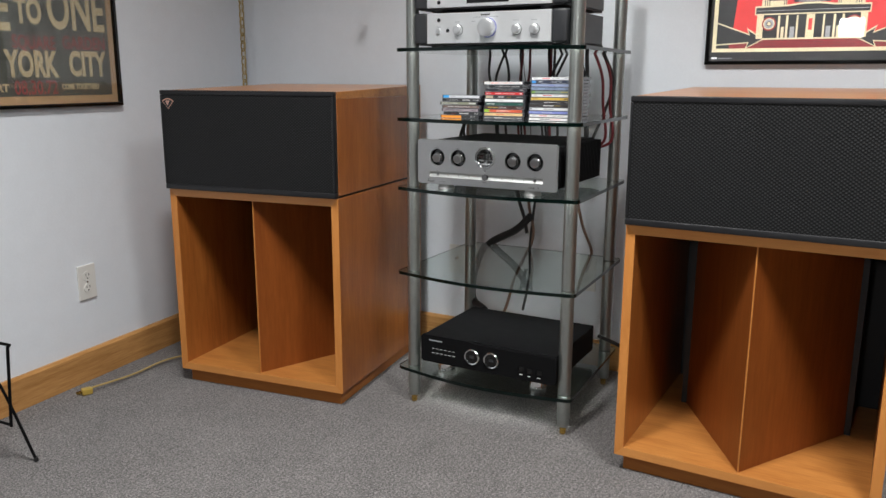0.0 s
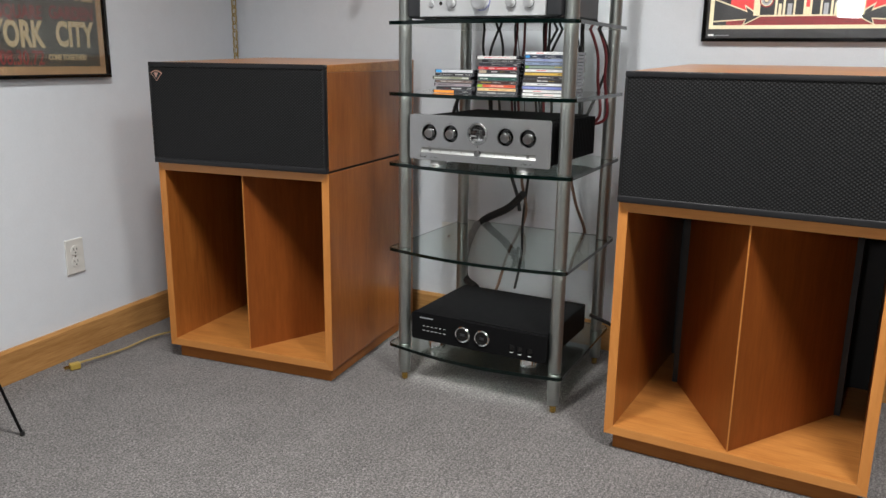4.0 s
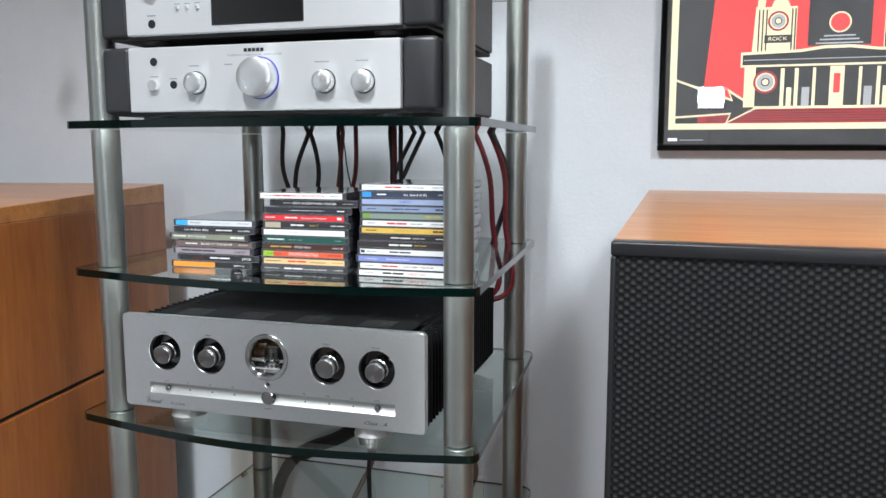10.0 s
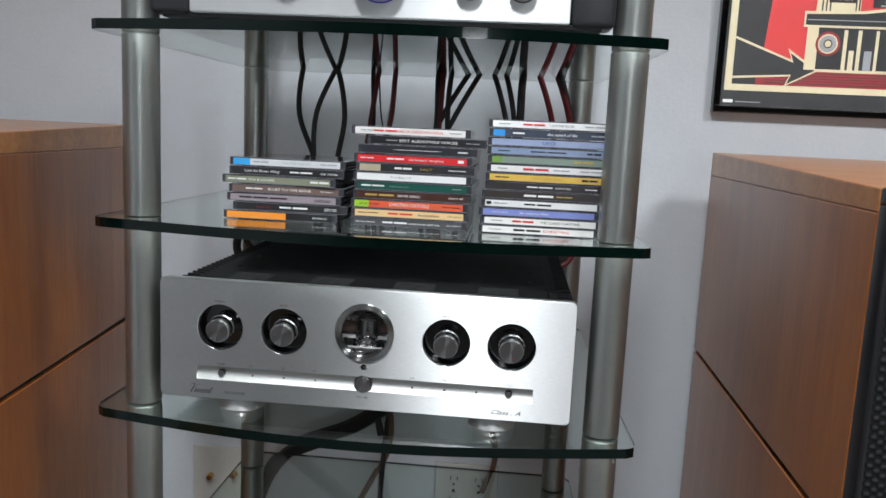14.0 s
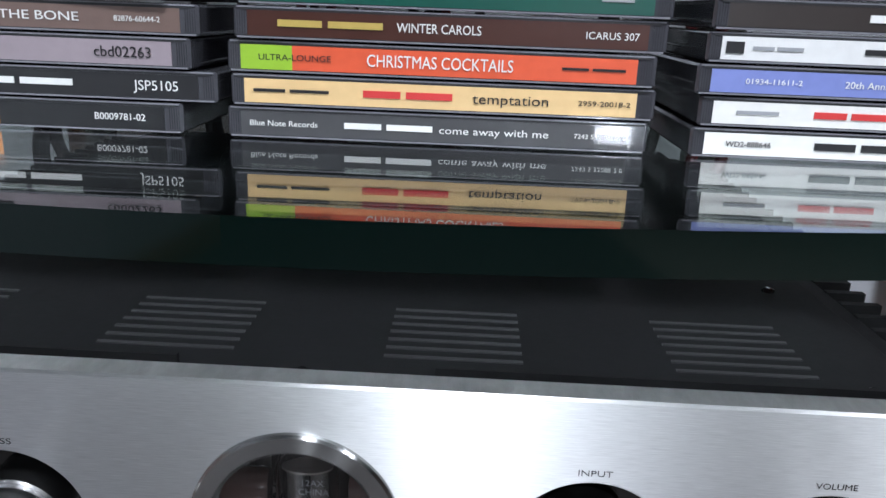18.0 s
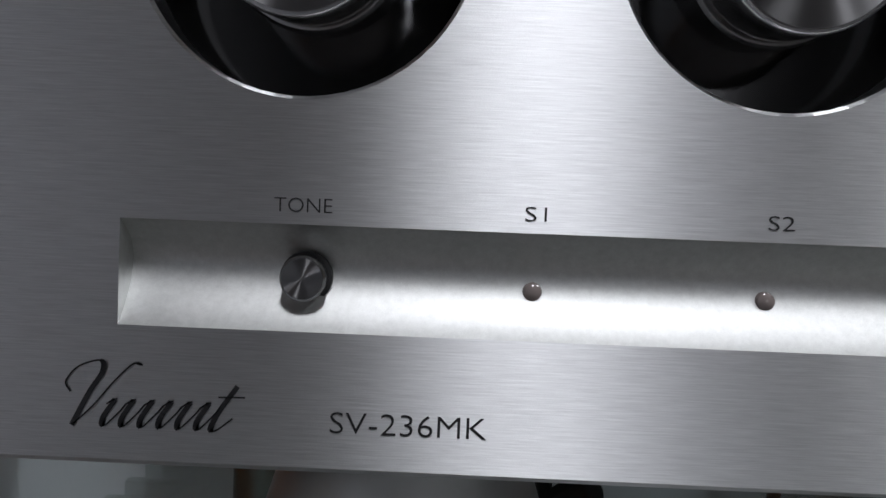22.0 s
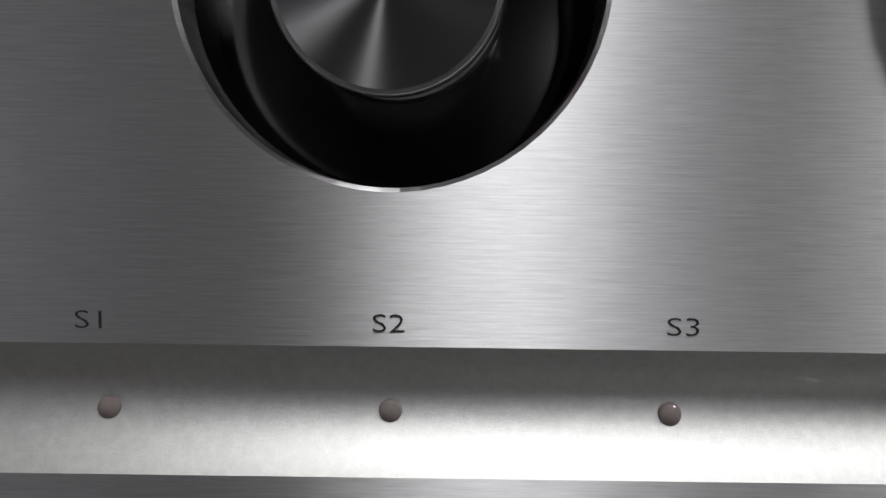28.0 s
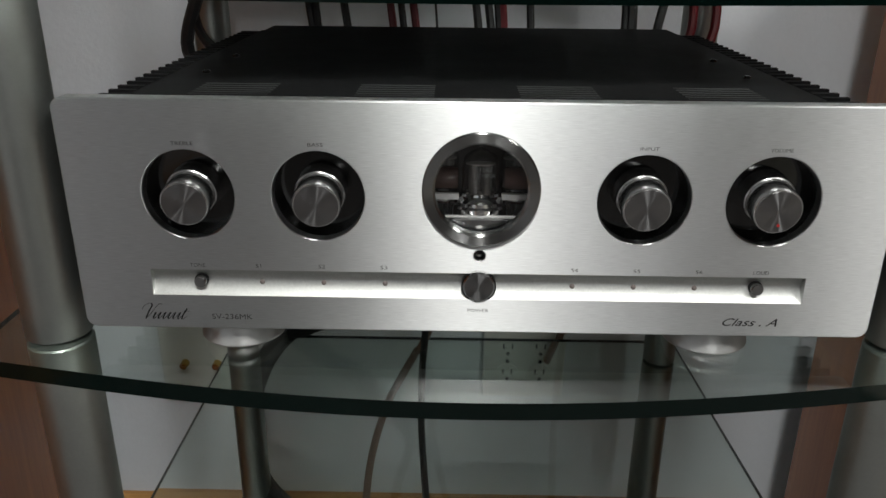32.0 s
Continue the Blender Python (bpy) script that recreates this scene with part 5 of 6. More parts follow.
for pts, r, mt, lb in (
        ([(-0.02, 0.36, 0.72), (-0.02, 0.40, 0.66), (-0.045, 0.44, 0.57), (-0.035, 0.46, 0.45), (-0.10, 0.47, 0.30), (-0.12, 0.44, 0.20), (-0.10, 0.36, 0.19)], 0.005, BROWN_CABLE, "brown cable hanging behind the shelves"),
        ([(-0.01, 0.36, 0.72), (0.0, 0.40, 0.66), (-0.03, 0.45, 0.55), (-0.045, 0.46, 0.42), (-0.05, 0.47, 0.30), (-0.04, 0.40, 0.21)], 0.0045, RUBBER, "black cable hanging behind the shelves"),
        ([(-0.06, 0.36, 0.70), (-0.085, 0.42, 0.62), (-0.06, 0.44, 0.52), (-0.045, 0.43, 0.47)], 0.006, RUBBER, "black cable looped behind the amplifier"),
        ([(-0.03, 0.42, 0.53), (-0.10, 0.46, 0.47), (-0.22, 0.50, 0.40), (-0.275, 0.51, 0.30), (-0.26, 0.46, 0.21), (-0.17, 0.37, 0.20)], 0.013, RUBBER, "thick black mains lead arching down to the lowest shelf"),
        ([(0.115, 0.36, 0.70), (0.118, 0.42, 0.64), (0.125, 0.50, 0.50), (0.14, 0.56, 0.40), (0.12, 0.575, 0.32)], 0.005, BROWN_CABLE, "brown mains lead to the wall outlet"),
        ([(0.24, 0.36, 0.175), (0.30, 0.42, 0.13), (0.33, 0.50, 0.06), (0.34, 0.52, 0.002), (0.42, 0.53, -0.005)], 0.006, RUBBER, "black mains lead from the power conditioner to the floor"),
        ([(-0.20, 0.30, 0.775), (-0.25, 0.36, 0.80), (-0.262, 0.40, 0.86), (-0.23, 0.40, 0.885), (-0.16, 0.30, 0.879), (-0.12, 0.20, 0.878)], 0.0045, RUBBER, "black cable lying on the glass shelf"),
        ([(-0.165, 0.30, 0.77), (-0.22, 0.34, 0.74), (-0.262, 0.36, 0.78), (-0.245, 0.36, 0.84)], 0.006, RUBBER, "black cable beside the amplifier")):
    cable(pts, r, mt, lb)
cable([(-1.184, -0.435, -0.002), (-1.177, -0.274, -0.008), (-1.187, -0.118, -0.008), (-1.12, 0.05, -0.008), (-1.05, 0.3, -0.008)], 0.0035, plain("clear_gold_cord", (0.38, 0.27, 0.10), 0.3, vary=0.1), "gold two-core cord on the carpet beside the baseboard")
pl = thing("cord_plug", (-1.188, -0.450, CARPET_Z), "brass-coloured cord plug lying on the carpet", "plug", rz=70)
part("plug_body", box(-0.016, 0.016, -0.012, 0.012, 0.001, 0.022, 0.004), plain("amber_plug", (0.42, 0.29, 0.06), 0.3), pl)
for dy in (-0.006, 0.006):
    part("prong", box(-0.032, -0.016, dy - 0.001, dy + 0.001, 0.008, 0.014), BRASS, pl)


# ---- pictures on the walls ----
def picture_frame(parent, w, h, t, dpt, m):
    """Black frame mouldings round a picture w by h, drawn with its lower left corner at the origin of m."""
    for x0, x1, z0, z1 in ((0, w, 0, t), (0, w, h - t, h), (0, t, t, h - t), (w - t, w, t, h - t)):
        part("frame_rail", box(x0, x1, -dpt, 0, z0, z1, 0.002), BLACK_GLOSS, parent, "thin gloss black frame rail").matrix_local = m


def flat(parent, name, pts, material, level, m=Matrix()):
    """A printed shape on the picture plane, x right, z up, a hair proud of the one below it."""
    bm = bmesh.new()
    y = -0.004 - 0.00012 * level
    bm.faces.new([bm.verts.new(m @ Vector((x, y, z))) for x, z in pts])
    return part(name, bm, material, parent)


def ring_shape(cx, cz, r, seg=28):
    return [(cx + r * math.cos(2 * math.pi * k / seg), cz + r * math.sin(2 * math.pi * k / seg)) for k in range(seg)]


PX0, PX1, PZ0, PZ1 = 0.463, 1.036, 1.021, 1.90
poster = thing("framed_poster", (PX0, BACK - 0.001, PZ0), "framed red, black and cream poster of a theatre front with loudspeakers", "poster")
pw_, ph_ = PX1 - PX0, PZ1 - PZ0
picture_frame(poster, pw_, ph_, 0.011, 0.018, Matrix())
part("backing", box(0.005, pw_ - 0.005, -0.004, 0, 0.005, ph_ - 0.005), BLACK_PRINT, poster)
cx = pw_ / 2
X = lambda x: x - PX0
Z = lambda z: z - PZ0


def rect(name, x0, x1, z0, z1, mt, lv):
    flat(poster, name, [(x0, z0), (x1, z0), (x1, z1), (x0, z1)], mt, lv)


def pair(name, pts, mt, lv):
    flat(poster, name, pts, mt, lv)
    flat(poster, name, [(2 * cx - x, z) for x, z in pts][::-1], mt, lv)


rect("cream_border", X(0.481), 2 * cx - X(0.481), Z(1.058), ph_ - 0.036, CREAM, 1)
rect("black_field", X(0.4925), 2 * cx - X(0.4925), Z(1.0685), ph_ - 0.046, BLACK_PRINT, 2)
flat(poster, "red_ground", [(X(0.534), Z(1.075)), (2 * cx - X(0.534), Z(1.075)), (2 * cx - X(0.60), ph_ - 0.05), (X(0.60), ph_ - 0.05)], RED_PRINT, 3)
pair("cream_ray", [(X(0.62), Z(1.262)), (X(0.632), Z(1.262)), (X(0.66), Z(1.5)), (X(0.64), Z(1.5))], CREAM, 4)
pair("cream_ray", [(X(0.655), Z(1.27)), (X(0.664), Z(1.27)), (X(0.71), Z(1.5)), (X(0.69), Z(1.5))], CREAM, 4)
rect("dark_red_floor", X(0.53), 2 * cx - X(0.53), Z(1.0685), Z(1.0935), DARK_RED, 4)
for k in range(5):
    rect("floor_line", X(0.545), 2 * cx - X(0.545), Z(1.072 + 0.0042 * k), Z(1.0732 + 0.0042 * k), BLACK_PRINT, 5)
pair("arrow_outline", [(X(0.4925), Z(1.1455)), (X(0.584), Z(1.1105)), (X(0.577), Z(1.1285)), (X(0.628), Z(1.0940)), (X(0.575), Z(1.0665)), (X(0.583), Z(1.0835)), (X(0.4925), Z(1.0775))], CREAM, 6)
pair("arrow", [(X(0.4925), Z(1.1415)), (X(0.5875), Z(1.1055)), (X(0.582), Z(1.1205)), (X(0.622), Z(1.0942)), (X(0.580), Z(1.0715)), (X(0.5855), Z(1.0865)), (X(0.4925), Z(1.0812))], BLACK_PRINT, 7)
rect("ground_line", X(0.624), 2 * cx - X(0.624), Z(1.0925), Z(1.0955), CREAM, 8)
# theatre front
rect("facade", X(0.604), 2 * cx - X(0.604), Z(1.0955), Z(1.165), CREAM, 8)
rect("facade_shadow", X(0.622), 2 * cx - X(0.622), Z(1.097), Z(1.163), BLACK_PRINT, 9)
pair("tower", [(X(0.614), Z(1.185)), (X(0.683), Z(1.185)), (X(0.683), Z(1.262)), (X(0.672), Z(1.262)), (X(0.668), Z(1.272)), (X(0.657), Z(1.277)), (X(0.646), Z(1.272)), (X(0.642), Z(1.262)), (X(0.618), Z(1.263))], CREAM, 9)
for k, xx in enumerate((0.6225, 0.6285, 0.6345, 0.6745, 0.6795)):
    pair("flute", [(X(xx), Z(1.186)), (X(xx + 0.0022), Z(1.186)), (X(xx + 0.0022), Z(1.258)), (X(xx), Z(1.258))], BLACK_PRINT, 10)
pair("sign", [(X(0.633), Z(1.2025)), (X(0.675), Z(1.2025)), (X(0.675), Z(1.2155)), (X(0.633), Z(1.2155))], BLACK_PRINT, 11)
words("lettering", "ROCK", 0.0065, front(X(0.654), -0.0056, Z(1.209)), CREAM, poster, width=0.030, depth=0.00005)
words("lettering", "ROLL", 0.0065, front(2 * cx - X(0.654), -0.0056, Z(1.209)), CREAM, poster, width=0.030, depth=0.00005)
for sx, sz, rr in ((0.654, 1.2385, 0.0165), (0.638, 1.1375, 0.0195)):
    for lv, (k, mt) in enumerate(((1.0, DARK_RED), (0.80, CREAM), (0.68, G_), (0.36, BLACK_PRINT), (0.26, CREAM))):
        pair("printed_speaker", ring_shape(X(sx), Z(sz), rr * k), mt, 12 + lv)
flat(poster, "canopy", [(X(0.597), Z(1.163)), (2 * cx - X(0.597), Z(1.163)), (2 * cx - X(0.597), Z(1.188)), (cx + 0.06, Z(1.1905)), (cx + 0.02, Z(1.196)), (cx - 0.02, Z(1.196)), (cx - 0.06, Z(1.1905)), (X(0.597), Z(1.188))], CREAM, 17)
flat(poster, "canopy_band", [(X(0.600), Z(1.1665)), (2 * cx - X(0.600), Z(1.1665)), (2 * cx - X(0.600), Z(1.1835)), (cx + 0.06, Z(1.186)), (cx + 0.02, Z(1.191)), (cx - 0.02, Z(1.191)), (cx - 0.06, Z(1.186)), (X(0.600), Z(1.1835))], BLACK_PRINT, 18)
flat(poster, "canopy_line", [(X(0.602), Z(1.174)), (2 * cx - X(0.602), Z(1.174)), (2 * cx - X(0.602), Z(1.1755)), (X(0.602), Z(1.1755))], G_, 19)
for xx, w in ((0.662, 0.006), (0.672, 0.008), (0.684, 0.006), (0.696, 0.012), (0.712, 0.005)):
    pair("door_panel", [(X(xx), Z(1.0965)), (X(xx + w), Z(1.0965)), (X(xx + w), Z(1.1600 if w < 0.007 else 1.128)), (X(xx), Z(1.1600 if w < 0.007 else 1.128))], CREAM if w < 0.01 else G_, 11)
rect("booth", cx - 0.011, cx + 0.011, Z(1.097), Z(1.162), CREAM, 12)
rect("booth_window", cx - 0.005, cx + 0.005, Z(1.118), Z(1.150), RED_PRINT, 13)
rect("centre_bay", cx - 0.048, cx + 0.048, Z(1.196), Z(1.29), BLACK_PRINT, 10)
flat(poster, "crest", ring_shape(cx, Z(1.233), 0.017), CREAM, 13)
flat(poster, "crest_centre", ring_shape(cx, Z(1.233), 0.0145), RED_PRINT, 14)
for k in range(3):
    flat(poster, "crest_step", [(cx - 0.036 + 0.006 * k, Z(1.198 + 0.006 * k)), (cx + 0.036 - 0.006 * k, Z(1.198 + 0.006 * k)), (cx + 0.036 - 0.006 * k, Z(1.2005 + 0.006 * k)), (cx - 0.036 + 0.006 * k, Z(1.2005 + 0.006 * k))], G_, 12)
rect("red_tag", pw_ - 0.044, pw_ - 0.018, 0.014, 0.025, RED_PRINT, 3)
rect("small_mark", 0.018, 0.034, 0.017, 0.022, WHITE_INK, 3)
rect("small_line", 0.038, 0.078, 0.018, 0.0195, INK_GREY, 3)
gl = part("glazing", box(0.008, pw_ - 0.008, -0.0115, -0.0095, 0.008, ph_ - 0.008), PANE, poster, "clear glazing")
gl.visible_shadow = False

# concert poster on the side wall; local x runs along the wall away from the corner's far end
LEFT_WALL = pose(-1.405, 0.6, 0, 0, 0, 6.3) @ pose(0, 0, 0, 0, 0, 90)
bill = thing("framed_concert_poster", (0, 0, 0), "framed concert poster with tan and rust lettering on faded black", "poster")
bill.matrix_world = LEFT_WALL @ pose(-1.36, -0.001, 0.885)
bw, bh, S = 0.635, 0.93, lambda s: 1.36 - s
picture_frame(bill, bw, bh, 0.012, 0.018, Matrix())
part("paper", box(0.006, bw - 0.006, -0.004, 0, 0.006, bh - 0.006), KRAFT, bill, "kraft paper margin")
flat(bill, "printed_field", [(0.036, 0.036), (bw - 0.034, 0.036), (bw - 0.034, bh - 0.04), (0.036, bh - 0.04)], GREEN_BLACK, 1)
for t, s0, s1, zc, hh, mt in (("ONE", 0.992, 0.771, 1.178, 0.128, TAN_PRINT), ("TO", 1.106, 1.012, 1.165, 0.072, TAN_PRINT), ("ONE", 1.34, 1.125, 1.165, 0.128, TAN_PRINT),
                              ("SQUARE", 1.125, 0.972, 1.077, 0.040, RUST_PRINT), ("GARDEN", 0.945, 0.775, 1.081, 0.040, RUST_PRINT), ("YORK", 1.158, 0.968, 1.012, 0.076, TAN_PRINT), ("CITY", 0.930, 0.778, 1.015, 0.076, TAN_PRINT), ("NEW", 1.33, 1.19, 1.012, 0.076, TAN_PRINT),
                              ("08.30.72", 1.132, 0.978, 0.945, 0.042, RUST_PRINT), ("COME TOGETHER!", 0.962, 0.815, 0.948, 0.017, TAN_PRINT), ("CONCERT", 1.31, 1.150, 0.945, 0.022, TAN_PRINT)):
    words("lettering", t, hh, front((S(s0) + S(s1)) / 2, -0.0046, zc - 0.885), mt, bill, width=abs(s0 - s1), depth=0.00008, bold=0.004 if hh > 0.06 else 0.0012)
gl = part("glazing", box(0.009, bw - 0.009, -0.0115, -0.0095, 0.009, bh - 0.009), PANE, bill, "clear glazing")
gl.visible_shadow = False


# ---- outlets and switches ----
def wall_plate(m, label, kind, gangs=1, material=WHITE_PLASTIC):
    w = 0.072 if gangs == 1 else 0.116
    o = thing("wall_outlet" if kind == "outlet" else "light_switch" if kind == "switch" else "cable_plate", (0, 0, 0), label, "outlet" if kind == "outlet" else "switch" if kind == "switch" else "wall plate")
    o.matrix_world = m
    part("plate", box(-w / 2, w / 2, -0.006, 0, -0.058, 0.058, 0.002), material, o)
    for g in range(gangs):
        gx = (g - (gangs - 1) / 2) * 0.046
        if kind == "outlet":
            for dz in (-0.02, 0.02):
                r = part("receptacle", lathe([(0, 0), (0.0165, 0), (0.0165, 0.0022), (0, 0.0022)], toward((gx, -0.006, dz), (0, -1, 0)), 20), material, o)
                for dx in (-0.006, 0.006):
                    part("slot", box(gx + dx - 0.0011, gx + dx + 0.0011, -0.0086, -0.0081, dz + 0.0005, dz + 0.0085), BLACK_MATT, r)
                part("slot", disc(0.0026, 0.0005, toward((gx, -0.0081, dz - 0.007), (0, -1, 0)), 12), BLACK_MATT, r)
            part("screw", disc(0.003, 0.001, toward((gx, -0.006, 0), (0, -1, 0)), 12), CHROME, o)
        elif kind == "switch":
            part("rocker", box(-0.016, 0.016, -0.010, -0.006, -0.033, 0.033, 0.002), material, o)
        else:
            part("connector", lathe([(0, 0), (0.006, 0), (0.005, 0.012), (0, 0.012)], toward((gx, -0.006, 0), (0, -1, 0)), 16), BRASS, o)
    return o


wall_plate(LEFT_WALL @ pose(-0.938, -0.001, 0.313), "white duplex outlet on the side wall", "outlet")
wall_plate(pose(0.09, BACK - 0.001, 0.31), "white double outlet behind the rack", "outlet", 2)
wall_plate(pose(-0.37, BACK - 0.001, 0.305), "white cable plate behind the rack", "plate", 2)
wall_plate(pose(2.395, FAR_Y - 0.001, 1.282), "cream light switch on the blue-grey wall", "switch", 1, CREAM_PAINT)
wall_plate(pose(2.02, FAR_Y - 0.001, 0.40), "cream outlet low on the blue-grey wall", "outlet", 1, CREAM_PAINT)

# ---- chain and bead pendant near the corner ----
ch = thing("hanging_chain", (-1.30, 0.47, 0), "gold link chain with a cord woven through, hanging near the corner", "chain")
bm = bmesh.new()
for k in range(60):
    z = CEILING_Z - 0.02 - k * 0.030
    a = (k % 2) * math.pi / 2
    sweep([(0.009 * math.cos(a) * c, 0.009 * math.sin(a) * c, z - 0.018 * s) for c, s in ((1, 0), (1, 0.6), (0, 1.15), (-1, 0.6), (-1, -0.6), (0, -1.15), (1, -0.6), (1, 0))], 0.0028, 5, 3, bm)
part("links", bm, GOLD_CHAIN, ch, smooth=True)
part("cord", sweep([(0.004 * math.sin(k * 1.7), 0.004 * math.cos(k * 1.7), CEILING_Z - k * 0.06) for k in range(30)], 0.003, 6, 4), plain("clear_cord", (0.55, 0.50, 0.38), 0.3), ch, smooth=True)
bd = thing("bead_pull", (-0.685, 0.346, 0), "dark beaded pull hanging from a thin cord", "pull cord")
part("cord", rod((0, 0, 1.37), (0, 0, CEILING_Z), 0.0012, 8), BRASS, bd)
for z, r, mt in ((1.372, 0.006, plain("red_bead", (0.25, 0.03, 0.03), 0.3)), (1.352, 0.009, BLACK_GLOSS), (1.328, 0.016, BLACK_GLOSS), (1.306, 0.006, plain("brown_bead", (0.18, 0.08, 0.05), 0.3))):
    part("bead", lathe([(r * math.sin(math.pi * k / 10), -r * math.cos(math.pi * k / 10)) for k in range(11)], Matrix.Translation((0, 0, z)), 20), mt, bd, smooth=True)

# ---- wire stand beside the side wall ----
ws = thing("wire_stand", (0, 0, CARPET_Z), "black bent-wire stand with thin splayed legs", "wire stand")
for pts in ([(-0.914, -0.814, 0.004), (-0.955, -0.85, 0.19), (-0.975, -0.865, 0.235), (-1.03, -0.90, 0.25)],
            [(-1.30, -0.90, 0.335), (-0.945, -0.855, 0.337), (-0.922, -0.85, 0.33), (-0.924, -0.85, 0.31), (-0.945, -0.85, 0.125), (-0.952, -0.85, 0.112), (-1.0, -0.86, 0.115), (-1.28, -0.90, 0.12)],
            [(-1.24, -0.78, 0.004), (-1.20, -0.83, 0.19), (-1.17, -0.85, 0.24), (-1.10, -0.88, 0.25)],
            [(-1.08, -1.16, 0.004), (-1.07, -1.05, 0.19), (-1.065, -1.0, 0.24), (-1.06, -0.90, 0.25)]):
    part("wire", sweep(pts, 0.004, 8, 5), BLACK_SATIN, ws, smooth=True)
part("foot", lathe([(0, 0), (0.006, 0), (0.006, 0.012), (0, 0.012)], Matrix.Translation((-0.914, -0.814, 0)), 12), RUBBER, ws)


# ---- the further room ----
# oil-filled radiator
ht = thing("oil_radiator", (1.885, 3.27, 0), "cream oil-filled radiator on castors", "heater", rz=52)
for k in range(7):
    x = -0.15 + k * 0.045
    bm = bmesh.new()
    prof = []
    for a in range(0, 181, 15):
        prof.append((0.075 * math.cos(radians(a)), 0.575 + 0.06 * math.sin(radians(a))))
    prof += [(-0.075, 0.11), (-0.055, 0.08), (0.055, 0.08), (0.075, 0.11)]
    prism(prof, 0.008, Matrix.Translation((x, 0, 0)) @ pose(0, 0, 0, 90, 0, 90), bm)
    for dy in (-0.045, 0.0, 0.045):
        box(x - 0.004, x + 0.012, dy - 0.012, dy + 0.012, 0.12, 0.58, 0.004, bm=bm)
    part("fin", bm, CREAM_PAINT, ht, smooth=True)
part("tube", rod((-0.15, 0, 0.56), (0.14, 0, 0.56), 0.018, 16), CREAM_PAINT, ht, smooth=True)
part("tube", rod((-0.15, 0, 0.14), (0.14, 0, 0.14), 0.018, 16), CREAM_PAINT, ht, smooth=True)
part("control_panel", box(-0.235, -0.155, -0.07, 0.07, 0.10, 0.635, 0.02, 3), WHITE_PLASTIC, ht, "rounded control panel", True)
for z in (0.42, 0.52):
    part("dial", lathe([(0, 0), (0.024, 0), (0.021, 0.014), (0, 0.015)], toward((-0.235, 0, z), (-1, 0, 0)), 20), CREAM_PAINT, ht)
part("switch", box(-0.238, -0.233, -0.018, 0.018, 0.29, 0.34, 0.002), BLACK_PLASTIC, ht)
for x in (-0.12, 0.10):
    part("axle", box(x - 0.012, x + 0.012, -0.12, 0.12, 0.055, 0.08, 0.003), CREAM_PAINT, ht)
    for y in (-0.115, 0.115):
        part("castor", lathe([(0, -0.012), (0.026, -0.012), (0.03, -0.006), (0.03, 0.006), (0.026, 0.012), (0, 0.012)], Matrix.Translation((x, y, 0.030)) @ pose(0, 0, 0, 0, 90), 20), WHITE_PLASTIC, ht, smooth=True)
cable([(2.02, 4.43, 0.385), (2.06, 4.32, 0.36), (2.08, 4.1, 0.14), (2.02, 3.8, 0.01), (2.12, 3.5, 0.006), (2.02, 3.36, 0.006), (1.97, 3.33, 0.10)], 0.005, RUBBER, "black heater cord on the vinyl floor")
cable([(2.03, 4.43, 0.42), (2.12, 4.36, 0.40), (2.15, 4.38, 0.15), (2.10, 4.30, 0.01), (2.5, 4.2, 0.006), (2.9, 4.0, 0.006)], 0.004, CREAM_PAINT, "cream extension cord along the far wall")

# wall telephone
ph = thing("wall_telephone", (2.065, FAR_Y, 1.428), "bright green wall telephone with a coiled cord", "telephone")
GREEN = plain("green_plastic", (0.02, 0.30, 0.02), 0.25, vary=0.05, coat=0.3, bumps=0.01)
part("body", box(-0.078, 0.078, -0.055, -0.001, -0.13, 0.13, 0.015, 3), GREEN, ph, smooth=True)
hs = part("handset", box(-0.028, 0.028, -0.092, -0.068, -0.095, 0.105, 0.011, 3), GREEN, ph, "green handset", True)
for z in (-0.08, 0.085):
    part("earpiece", lathe([(0, 0), (0.032, 0), (0.034, 0.008), (0.030, 0.030), (0, 0.032)], toward((0, -0.088, z), (0, 1, 0)), 24), GREEN, hs, smooth=True)
part("coil_cord", sweep([(-0.03 + 0.010 * math.cos(k * 0.9), -0.035 + 0.010 * math.sin(k * 0.9), -0.13 - k * 0.006) for k in range(62)], 0.0035, 6, 2), plain("dark_green_cord", (0.03, 0.10, 0.04), 0.35), ph, smooth=True)

# black cabinet with a pale top by the far wall
cb = thing("dark_cabinet", (1.86, FAR_Y - 0.20, 0), "tall narrow black cabinet with a pale top", "cabinet")
part("carcass", box(-0.22, 0.19, -0.16, 0.185, 0.0, 1.0, 0.004), BLACK_MATT, cb)
part("top", box(-0.225, 0.195, -0.165, 0.19, 1.0, 1.02, 0.003), CREAM_PAINT, cb)
part("door", box(-0.21, 0.18, -0.178, -0.161, 0.06, 0.98, 0.003), BLACK_MATT, cb)

